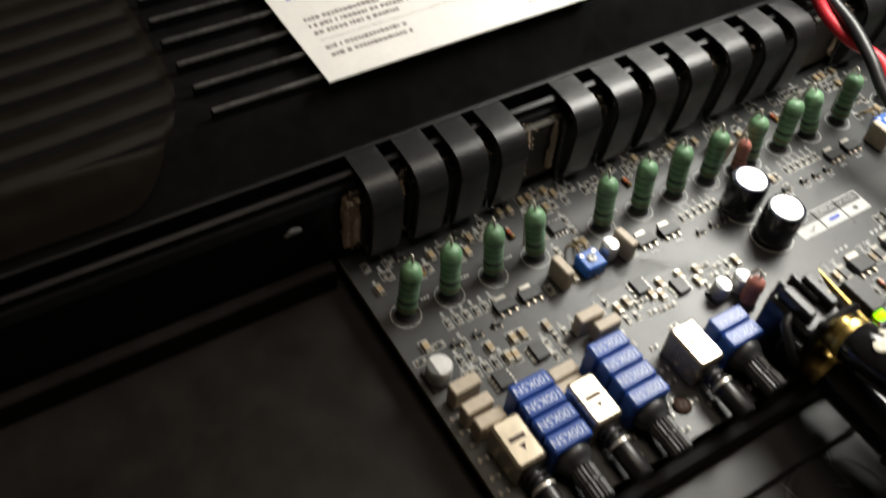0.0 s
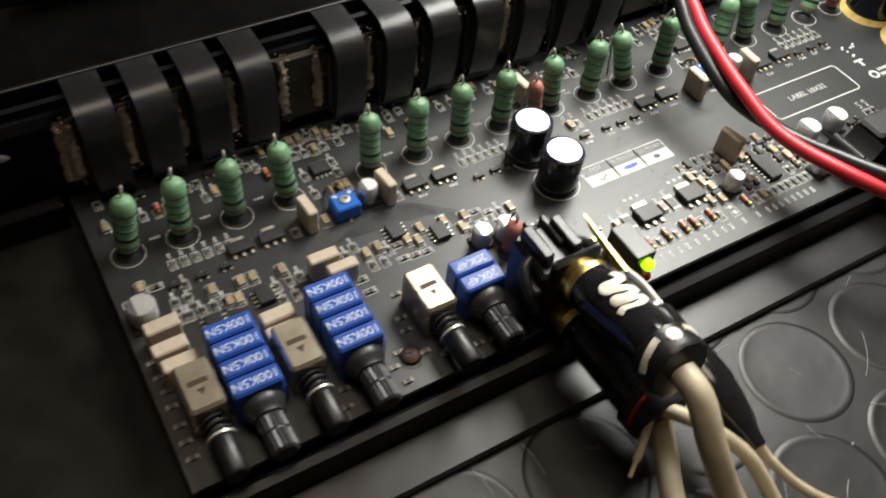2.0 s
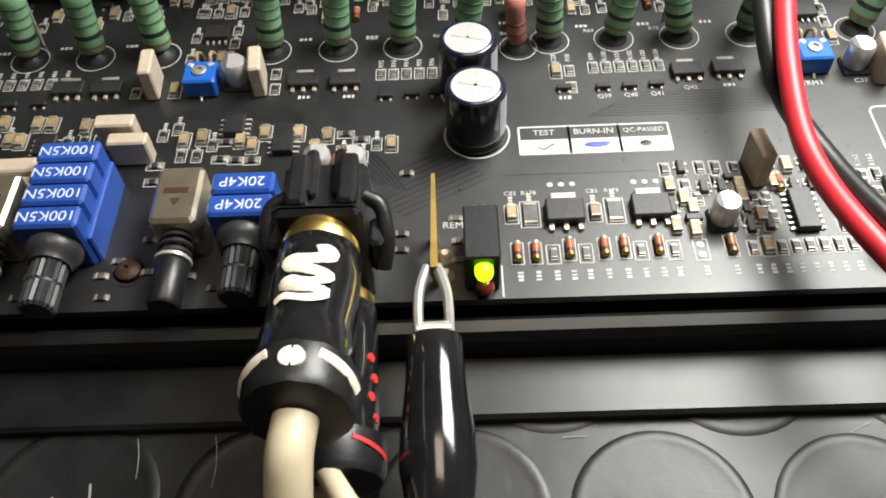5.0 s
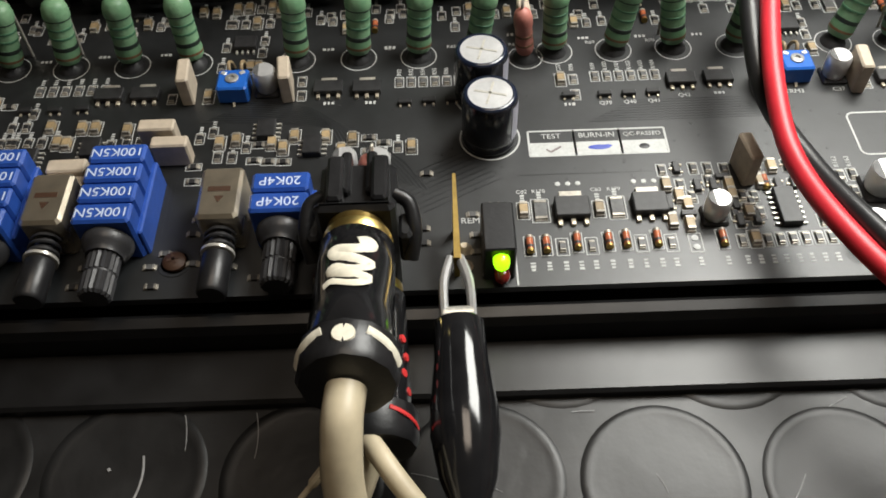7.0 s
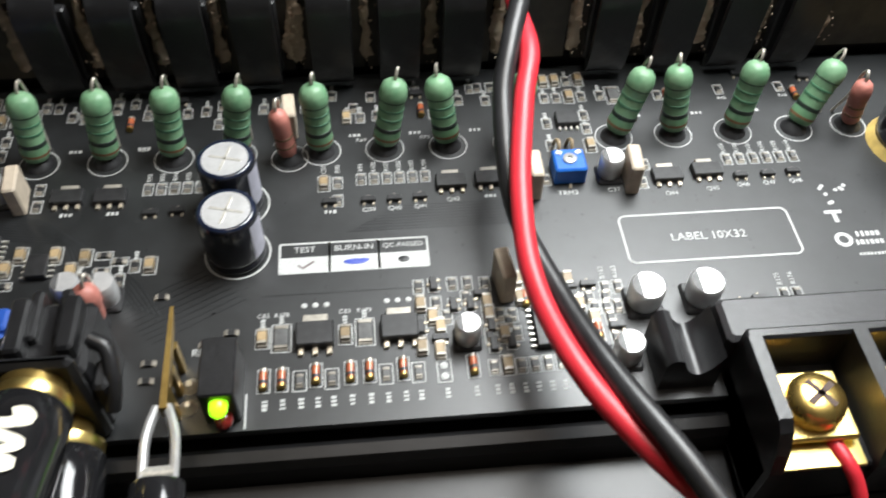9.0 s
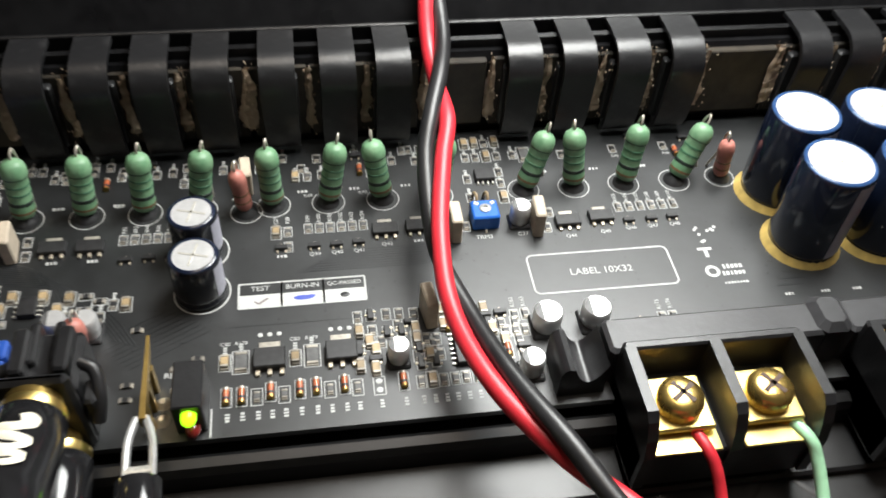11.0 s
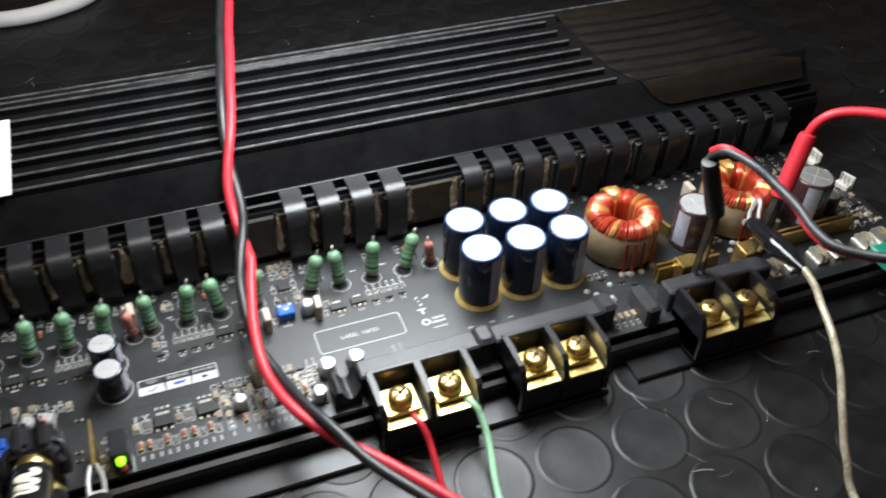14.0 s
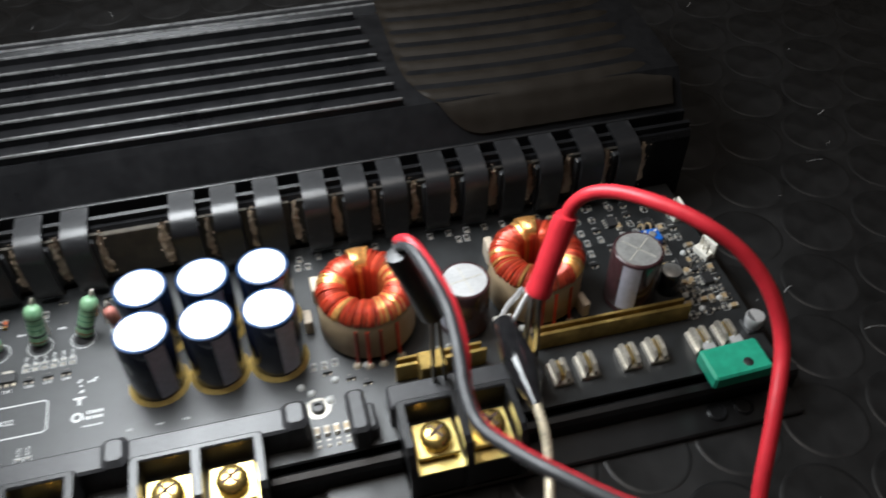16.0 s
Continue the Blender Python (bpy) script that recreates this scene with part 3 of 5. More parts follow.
CHIP = {
    "chip_resistor": chip_mesh("chip_resistor", ends(2.0, 1.15, 0.55, 0.4, "chip")),
    "chip_resistor_grey": chip_mesh("chip_resistor", ends(2.0, 1.15, 0.55, 0.4, "greychip")),
    "chip_capacitor": chip_mesh("chip_capacitor", ends(3.0, 1.6, 1.2, 0.55, "tan")),
    "large_chip_resistor": chip_mesh("chip_resistor", ends(4.6, 2.4, 0.6, 0.6, "greychip")),
    "glass_diode": chip_mesh("glass_diode", [(Shape().rod((-1.4, 0, 0.72), (1.4, 0, 0.72), 0.68, seg=14), "glass_diode"),
        (Shape().rod((-1.85, 0, 0.72), (-1.3, 0, 0.72), 0.72, seg=14), "dullbrass"), (Shape().rod((1.3, 0, 0.72), (1.85, 0, 0.72), 0.72, seg=14), "pad"),
        (Shape().rod((-1.0, 0, 0.72), (-0.4, 0, 0.72), 0.71, seg=14), "chip")]),
    "small_transistor": chip_mesh("small_transistor", [(Shape().box(-1.45, 1.45, -0.65, 0.65, 0.1, 1.05, 0.12), "chip")] +
        [(Shape().box(x - 0.22, x + 0.22, y - 0.35, y + 0.35, 0, 0.35, 0.05), "solder") for x, y in ((-0.95, -0.95), (0.95, -0.95), (0, 0.95))]),
    "power_transistor": chip_mesh("power_transistor", [(Shape().box(-3.1, 3.1, -1.75, 1.75, 0.15, 1.45, 0.15), "chip"),
        (Shape().box(-1.7, 1.7, 1.7, 3.2, 0, 0.75, 0.06), "pad")] +
        [(Shape().box(x - 0.38, x + 0.38, -2.9, -1.7, 0, 0.55, 0.08), "solder") for x in (-2.2, 0, 2.2)]),
    "dpak_transistor": chip_mesh("dpak_transistor", [(Shape().box(-3.3, 3.3, -2.6, 2.3, 0.15, 1.9, 0.2), "chip"),
        (Shape().box(-2.2, 2.2, 2.2, 4.2, 0, 0.9, 0.08), "pad")] +
        [(Shape().box(x - 0.45, x + 0.45, -4.0, -2.5, 0, 0.7, 0.1), "solder") for x in (-2.5, 0, 2.5)]),
    "op_amp_chip": chip_mesh("op_amp_chip", [(Shape().box(-2.5, 2.5, -1.95, 1.95, 0.15, 1.6, 0.15), "chip")] +
        [(Shape().box(x - 0.22, x + 0.22, s * 1.9 - 0.6, s * 1.9 + 0.6, 0, 0.5, 0.05), "tin") for x in (-1.9, -0.63, 0.63, 1.9) for s in (-1.25, 1.25)]),
    "long_chip": chip_mesh("logic_chip", [(Shape().box(-4.4, 4.4, -1.95, 1.95, 0.15, 1.6, 0.15), "chip")] +
        [(Shape().box(x - 0.22, x + 0.22, s * 1.9 - 0.6, s * 1.9 + 0.6, 0, 0.5, 0.05), "tin") for x in (-3.8, -2.54, -1.27, 0, 1.27, 2.54, 3.8) for s in (-1.25, 1.25)]),
}
NAME = {"chip_resistor_grey": "chip_resistor", "large_chip_resistor": "chip_resistor", "long_chip": "logic_chip"}


def chips(kind, spots, turn=0.0, box=None, text=None):
    for x, y in spots:
        piece(NAME.get(kind, kind), CHIP[kind], board, x, y, 0.02, turn)
        if box:
            frame_print(x, y, box[0], box[1], 0.17)
        if text:
            bars(x, y + text, 1.9, 0.9, 3, 90)


R_BOX, C_BOX = (1.9, 3.2), (2.4, 4.2)
# rows beside the standing resistors
chips("chip_resistor_grey", [(137.0 + 2.64 * k, 49.0) for k in range(6)], 90, R_BOX)
chips("chip_resistor_grey", [(94.2 + 2.6 * k, 49.2) for k in range(6)], 90, R_BOX)
chips("chip_resistor_grey", [(15.1 + 2.85 * k, 50.0) for k in range(6)], 90, R_BOX, 3.0)
chips("chip_resistor_grey", [(214.5 + 2.9 * k, 49.3) for k in range(6)], 90, R_BOX)
chips("chip_capacitor", [(129.4, 48.2)], 90, C_BOX)
chips("chip_resistor_grey", [(132.2, 48.3), (132.2, 43.4)], 90, R_BOX)
chips("small_transistor", [(130.6, 43.0), (138.3, 43.0), (143.5, 43.0), (148.7, 43.2), (95.4, 42.6), (100.6, 42.8), (105.5, 43.0),
                           (215.8, 44.2), (221.7, 44.3), (227.2, 44.6), (13.7, 43.8), (20.1, 43.7), (26.0, 43.8)])
for x, y in ((130.6, 40.6), (163, 42.6), (79, 43.4), (88, 43.2)):
    bars(x, y, 2.6, 0.9, 3)
chips("power_transistor", [(155.3, 46.6), (163.4, 46.9), (200.3, 45.2), (209.0, 46.0), (78.8, 47.6), (87.2, 47.3), (31.0, 47.6), (38.9, 47.5)])
# front group by the lamp
chips("chip_capacitor", [(118.3, 11.6), (132.9, 11.4)], 90, C_BOX, 3.2)
chips("large_chip_resistor", [(121.6, 11.5), (136.4, 11.7)], 90, (3.4, 5.8), 4.0)
chips("dpak_transistor", [(127.6, 11.4), (142.6, 11.8)])
for x in (127.6, 142.6):
    for k in (-2, 0, 2):
        silk.lathe([(0.55, 0.0), (0.55, 0.1), (0.3, 0.16)], (x + k, 18.2, 0), seg=10)
chips("glass_diode", [(118.8, 3.0), (121.9, 3.0), (127.7, 3.5), (133.6, 3.5), (136.9, 3.6), (142.7, 3.6), (154.9, 3.2)], 90, (2.1, 4.6))
chips("chip_resistor_grey", [(124.9, 2.6), (130.4, 2.6), (139.7, 2.8), (145.3, 2.7)], 90, (2.3, 4.0))
chips("chip_capacitor", [(160.9, 2.9)], 90, C_BOX)
chips("chip_resistor_grey", [(158.5 + 0.0, 2.6), (163.3, 2.6), (165.7, 2.7), (168.0, 2.8), (170.4, 2.8), (172.8, 2.8), (175.2, 2.8), (177.6, 2.8)], 90, R_BOX)
frame_print(149.8, 2.6, 2.4, 4.4)
for y in (1.6, 3.7):
    silk.lathe([(0.7, 0.0), (0.7, 0.12), (0.4, 0.2)], (149.8, y, 0), seg=10)
for x in (119.1, 122.1, 125.2, 128, 130.7, 133.8, 137, 139.9, 142.9, 145.5, 150, 155, 158.6, 161, 163.4, 165.7, 168.1, 170.4, 172.8, 175.2):
    bars(x, -1.7, 2.2, 1.0, 3, 90)
# control group in front of the label
chips("chip_capacitor", [(148.7, 13.8), (161.2, 9.4), (158.9, 13.7)], 90, C_BOX)
chips("chip_resistor", [(151.3, 13.7), (155.2, 17.8), (158.6, 9.2), (163.5, 9.2), (178.6, 13.8), (180.8, 13.8), (182.9, 13.7), (181.4, 17.9), (183.8, 18.1),
                        (161.0, 13.5), (163.2, 13.3), (172.8, 18.2)], 90, R_BOX)
chips("small_transistor", [(149.7, 9.2), (158.1, 18.3), (174.6, 18.6), (178.2, 18.9), (181.8, 9.4)])
chips("chip_capacitor", [(175.8, 14.6)], 90, C_BOX)
chips("glass_diode", [(178.1, 8.6), (166.0, 16.6)], 90, (2.1, 4.4))
chips("long_chip", [(168.6, 10.0)], 90)
chips("chip_resistor", [(214.8, 13.9), (217.4, 13.9)], 90, R_BOX)
chips("small_transistor", [(206.0, 12.6), (209.6, 13.2)])
# behind the standing resistors
for x0 in (55.8, 179.2):
    d = x0 - 179.2
    chips("chip_capacitor", [(x0, 76.3), (181.9 + d, 76.5), (187.4 + d, 76.6), (184.3 + d, 71.0)], 90, C_BOX)
    chips("chip_resistor", [(184.7 + d, 76.4), (178.8 + d, 71.0), (181.5 + d, 70.9), (187.2 + d, 71.0), (186.6 + d, 64.8), (186.4 + d, 60.6), (178.0 + d, 62.8), (177.8 + d, 55.9), (191.5 + d, 71.1)], 90, R_BOX, 2.6)
    chips("chip_capacitor", [(186.2 + d, 55.4)], 90, C_BOX)
    chips("op_amp_chip", [(182.5 + d, 63.2)], 0)
chips("large_chip_resistor", [(194.6, 71.0)], 90, (3.4, 5.8))
chips("chip_resistor", [(219.2, 71.3), (233.5, 71.4), (204.7, 70.3), (175.0, 46.1), (194.9, 43.9), (196.5, 49.0), (39.7, 72.7), (42.6, 72.6), (78.0, 72.6), (81.2, 73.3), (84.9, 73.4),
                        (92, 73), (95, 73), (107.5, 73.2), (136, 70.5), (140, 74), (164, 75.5), (167, 75.5), (170, 75.3), (44.8, 46.3), (72.8, 50.5), (73.0, 46.0),
                        (5, 76), (9.5, 71), (26, 72), (29, 72.4), (12, 76)], 90, R_BOX)
chips("chip_capacitor", [(52.8, 46.5), (110.5, 73.5), (61, 55.6)], 90, C_BOX)
chips("small_transistor", [(150, 74), (225, 76), (240, 74), (98.5, 75), (15, 75), (33, 74.5)])
# preamp corner
chips("chip_resistor", [(11.0 + 2.8 * k, 34.3) for k in range(5)] + [(34.1, 33.0), (37.4, 33.3), (40.2, 33.4), (12, 39), (15, 39), (44, 34)], 90, R_BOX, 2.6)
chips("chip_capacitor", [(27.2, 38.1), (30.1, 38.0), (25.0, 33.6), (67.9, 31.9), (70.3, 30.4), (82.4, 29.2), (84.6, 32.3), (6.4, 46.5)], 90, C_BOX)
chips("op_amp_chip", [(30.6, 31.6), (76.4, 30.2)], 90)
chips("chip_resistor", [(65.2, 31.6), (64.6, 27.2), (67.6, 26.8), (70.6, 26.6), (88.0, 32.6), (88.0, 28.8), (91, 31), (66.5, 20.9), (52.5, 26), (52.8, 22), (3.0, 43.5), (3.0, 40.0), (9.6, 45.5)], 0, (3.2, 1.9))
chips("chip_resistor_grey", [(60, -1), (63, 0.5), (56, 1.5), (48, 1), (50.5, 4), (72, -2.5), (3, 18), (2.6, 14), (2.6, 22), (2.4, 26), (2.6, 9), (2.4, 5), (2.4, 1), (109, 6), (109, 2), (112.5, 8.5), (108.5, 11)], 0)
# far end
for k in range(14):
    rng = random.Random(70 + k)
    chips("chip_resistor" if k % 3 else "chip_capacitor", [(438 + rng.uniform(-3, 12), 22 + k * 2.9)], rng.choice((0, 90)), R_BOX)
chips("op_amp_chip", [(446.5, 31.0), (437.0, 62)], 90)
chips("small_transistor", [(316, 20), (309, 24), (321, 17), (318.5, 60), (345, 62), (352, 58), (400, 66), (410, 70)])
chips("chip_resistor", [(300 + 2.8 * k, 12.5 + 0.2 * k) for k in range(4)] + [(306, 72), (309.5, 72), (350, 70), (366, 72), (369, 72), (385, 73)], 90, R_BOX)

rng = random.Random(31)
for k in range(44):
    x, y = 431.5 + (k % 7) * 3.1 + rng.uniform(-0.4, 0.4), 17.5 + (k // 7) * 4.6 + rng.uniform(-0.5, 0.5)
    if (x - 431) ** 2 + (y - 30.5) ** 2 < 30 or (x - 416) ** 2 + (y - 30.5) ** 2 < 110 or x > 452:
        continue
    chips(rng.choice(("chip_resistor", "chip_capacitor", "chip_resistor_grey", "small_transistor")), [(x, y)], rng.choice((0, 90)), R_BOX if k % 2 else None)
for x, y in ((436, 26), (442, 36), (447, 22), (434, 41), (449, 30), (444, 45), (439, 19)):
    silk.lathe([(1.2, 0.0), (1.1, 0.5), (0.5, 1.1)], (x, y, 0), seg=10)

# rows close to the clips
rng = random.Random(21)
for x in [4.5 + 3.1 * k for k in range(56)]:
    if any(abs(x - c) < 2.2 for c in (57, 62, 122)) or 175 < x < 192:
        continue
    y = rng.choice((67.5, 71.5, 75.0))
    chips(rng.choice(("chip_resistor", "chip_resistor_grey", "chip_resistor", "chip_capacitor")), [(x + rng.uniform(-0.5, 0.5), y + rng.uniform(-0.6, 0.6))], 90, R_BOX, 2.6)
chips("glass_diode", [(46.0, 67.6), (88.5, 68.0), (150.8, 68.4), (206.5, 69.5), (236.0, 68.5), (17.5, 68.0)], 90)
chips("chip_capacitor", [(96.8, 29.6), (72.5, 33.6), (79.0, 33.2), (60.4, 33.0), (57.0, 32.4), (37.0, 37.0), (20.5, 38.6), (23.0, 34.0)], 90, C_BOX)
chips("chip_resistor", [(57.0, 28.5), (60.0, 28.3), (62.6, 31.0), (84.0, 27.2), (91.5, 26.5), (94.0, 29.8), (34.0, 28.6), (37.2, 28.8), (12.8, 34.4), (15.6, 43.0), (52.6, 34.0), (55.2, 35.6)], 90, R_BOX, 2.6)
chips("op_amp_chip", [(66.5, 35.4), (18.0, 29.2)], 90)
chips("chip_resistor", [(99.8, 22.0), (112.8, 13.2), (99.0, 8.0), (99.0, 4.5), (55.0, 8.5), (55.6, 12.0), (57.6, 18.5), (67.8, -2.2), (80.0, -3.2), (36.0, 1.2), (34.6, -3.0), (49.0, -3.4)], 0)
# dense control group
rng = random.Random(8)
for k in range(46):
    x, y = 146.5 + (k % 12) * 3.15 + rng.uniform(-0.3, 0.3), (7.2, 11.6, 16.4, 20.6)[k // 12] + rng.uniform(-0.5, 0.5)
    if abs(x - 154.4) < 3.6 and y < 13 or abs(x - 162.6) < 2.4 and y > 14 or abs(x - 168.6) < 4.0 and y < 15 or x > 182 and y > 9:
        continue
    chips(rng.choice(("chip_resistor", "chip_capacitor", "chip_resistor", "small_transistor")), [(x, y)], 90, R_BOX)
# dense far corner
for k in range(42):
    x, y = 404 + (k % 7) * 7.1 + rng.uniform(-1.5, 1.5), 48 + (k // 7) * 5.4 + rng.uniform(-1, 1)
    if (x - 387.5) ** 2 + (y - 43.5) ** 2 < 400 or (x - 415.5) ** 2 + (y - 30.5) ** 2 < 120:
        continue
    chips(rng.choice(("chip_resistor", "chip_capacitor", "chip_resistor_grey", "small_transistor")), [(x, y)], rng.choice((0, 90)), R_BOX)
chips("op_amp_chip", [(427.0, 44.0), (441.0, 40.0), (424.0, 66.0)], 90)
chips("chip_resistor", [(300 + 7 * k, 76.0) for k in range(20)] + [(305, 27), (308.5, 27), (312, 27.4), (346, 24), (350, 24), (368, 30), (371, 30)], 90, R_BOX)
for x, y in ((300, 20), (303, 17), (311, 20.5), (322, 24), (316, 31), (353, 21), (358, 18), (372, 22), (376, 26), (404, 24), (409, 21), (308, 13), (340, 21)):
    silk.lathe([(1.3, 0.0), (1.2, 0.4), (0.6, 1.0)], (x, y, 0), seg=12)

# printed marks
for x, y, r in [(x, 57.6, 4.1) for x in (7.0, 20.2, 34.0, 48.0, 71.2, 85.0, 98.5, 111.5, 129.0, 142.3, 155.8, 169.5, 191.8, 205.0, 218.4, 232.2)] + [(122.4, 56.0, 3.9), (244.8, 57.9, 3.9)]:
    ring(x, y, r)
for x, y in ((113.0, 31.4), (112.4, 43.8)):
    ring(x, y, 6.3, 0.35)
for dx, dy, a, b in ((0, 5.9, 31.6, 0.4), (0, -5.9, 31.6, 0.4), (17.3, 0, 0.4, 8.8), (-17.3, 0, 0.4, 8.8)):
    silk.sheet(204.9 + dx, 29.2 + dy, 0.03, a, b, 0.05)
for sx in (-1, 1):
    for sy in (-1, 1):
        for q in range(4):
            t = radians(11.25 + 22.5 * q)
            silk.sheet(204.9 + sx * (15.8 + 1.5 * math.cos(t)), 29.2 + sy * (4.4 + 1.5 * math.sin(t)), 0.03, 0.4, 0.72, 0.05, sx * sy * math.degrees(t))
words("label_print", "LABEL 10X32", 204.6, 29.0, 0.08, 2.7, "silk", board)
for k, t in enumerate(("TEST", "BURN-IN", "QC-PASSED")):
    x = 125.6 + 9.4 * k
    frame_print(x, 29.3, 9.4, 7.0, 0.4)
    silk.sheet(x, 27.7, 0.03, 8.9, 3.5)
    words("check_print", t, x, 31.2, 0.09, 1.5 if k == 2 else 1.9, "silk", board)
part("pen_mark", Shape().lathe([(2.3, 0.09), (2.2, 0.13)], (135.2, 27.8, 0), seg=24, squash=0.3).lathe([(1.1, 0.1), (1.0, 0.14)], (136.8, 28.1, 0), seg=16, squash=0.35), "penblue", board, "blue pen stroke")
part("pen_dot", Shape().lathe([(1.1, 0.09), (1.0, 0.13)], (144.4, 27.7, 0), seg=14, squash=0.7), "ink", board, "black pen dot")
part("pen_tick", Shape().box(125.0, 127.6, 27.3, 27.8, 0.09, 0.12, 0.02, 35).box(124.2, 125.4, 27.0, 27.4, 0.09, 0.12, 0.02, -40), "inkgrey", board, "grey pen tick")

def refs(names, x, y, step, size=1.4, turn=90.0, dy=0.0):
    for k, t in enumerate(names):
        words("part_number_print", t, x + step * k, y + dy * k, 0.08, size, "silk", board, turn)


refs(["R%d" % n for n in range(105, 111)], 214.5, 52.6, 2.9)
refs(["R%d" % n for n in range(99, 105)], 137.0, 52.3, 2.64)
refs(["R%d" % n for n in range(92, 98)], 94.2, 52.4, 2.6)
refs(["C27", "R98"], 129.4, 52.2, 2.8)
refs(["Q46", "Q47", "Q48"], 215.8, 41.9, 5.7, 1.5, 0, 0.15)
refs(["Q39", "Q40", "Q41"], 138.3, 40.6, 5.2, 1.5, 0, 0.1)
refs(["C82", "R178"], 118.3, 16.4, 3.3, 1.3, 0)
refs(["C83", "R179"], 132.9, 16.4, 3.5, 1.3, 0)
refs(["R175", "R176"], 214.8, 17.6, 2.6)
refs(["R162", "R163"], 181.4, 21.6, 2.5)
refs(["R64", "R65", "R66"], 92.0, 60.5, 14.0, 1.4, 0)
refs(["R69", "R70"], 137.4, 60.4, 13.6, 1.4, 0)
refs(["R45", "R46"], 219.2, 68.4, 14.3, 1.3, 0)
silk.sheet(231.7, 33.2, 0.03, 3.6, 0.8).sheet(231.7, 31.7, 0.03, 0.9, 2.4)
ring(231.2, 26.0, 1.8, 0.8)
bars(236.5, 27.2, 5.2, 1.3, 5)
bars(236.2, 25.1, 6.0, 1.3, 6)
bars(235.8, 22.2, 6.0, 0.7, 8)
for k in range(9):
    rng = random.Random(k)
    silk.lathe([(0.45, 0), (0.45, 0.08), (0.3, 0.1)], (233 + rng.uniform(-2.5, 4), 37.5 + rng.uniform(-2.5, 3), 0), seg=8)
silk.sheet(116.0, -2.5, 0.03, 0.3, 6.5).sheet(112.0, 7.0, 0.03, 0.3, 7)
words("socket_print", "REM", 108.0, 9.6, 0.08, 2.0, "silk", board)
words("trimmer_print", "TRM3", 179.0, 42.2, 0.08, 1.7, "silk", board)
words("capacitor_print", "C37", 188.6, 42.4, 0.08, 1.6, "silk", board)
for k in range(3):
    words("print", ("Q44", "Q45", "Q42")[k], (200.3, 209.2, 155.4)[k], (40.6, 41.3, 42.2)[k], 0.08, 1.5, "silk", board)
for x, y in ((14, 60), (27, 61), (41, 61), (78, 61), (92, 61), (136, 62), (149, 62), (162, 62), (198, 64), (212, 64), (225, 64), (120, 64)):
    bars(x, y, 2.8, 0.9, 3)
for x in (247.0, 256, 264):
    bars(x, 17.5, 2.4, 0.8, 3)
part("silkscreen", silk, "silk", board, "white printed outlines and part numbers")
tr = Shape()
for k in range(9):
    tr.box(134 + k * 1.2, 172 - k * 0.6, 35.2 + k * 0.75, 35.55 + k * 0.75, 0.0, 0.03)
    tr.box(98 - k, 116 - k, 16.2 + k * 0.9, 16.5 + k * 0.9, 0.0, 0.03, 0, 28)
for k in range(7):
    tr.box(245 + k * 1.5, 252 + k * 1.5, 20 + k * 2.0, 20.4 + k * 2.0, 0.0, 0.03)
    tr.box(44 + k * 0.9, 44.3 + k * 0.9, 8, 22, 0, 0.03)
for k in range(11):
    d = k * 1.1
    tr.tube([(100 - d, 18 + d * 0.4, 0), (94 - d, 27 + d * 0.2, 0), (84 - d * 0.6, 35 + d * 0.5, 0), (68, 38 + d * 0.6, 0), (52 + d, 39 + d * 0.55, 0)], 0.25, 6, 5, 0.25)
tr.box(118, 132.6, 20.8, 21.0, 0, 0.03).box(133.5, 147, 20.8, 21.0, 0, 0.03)
tagged(part("trace_pattern", tr, "trace", board, "lacquered copper traces"), kind="stuff")
via = Shape()
rng = random.Random(5)
for k in range(150):
    x, y = rng.uniform(44, 250), rng.uniform(12, 44)
    via.lathe([(0.32, 0.0), (0.32, 0.05), (0.15, 0.05)], (x, y, 0), seg=6)
tagged(part("via_field", via, "chip", board), kind="stuff")

# ---- standing resistors ----


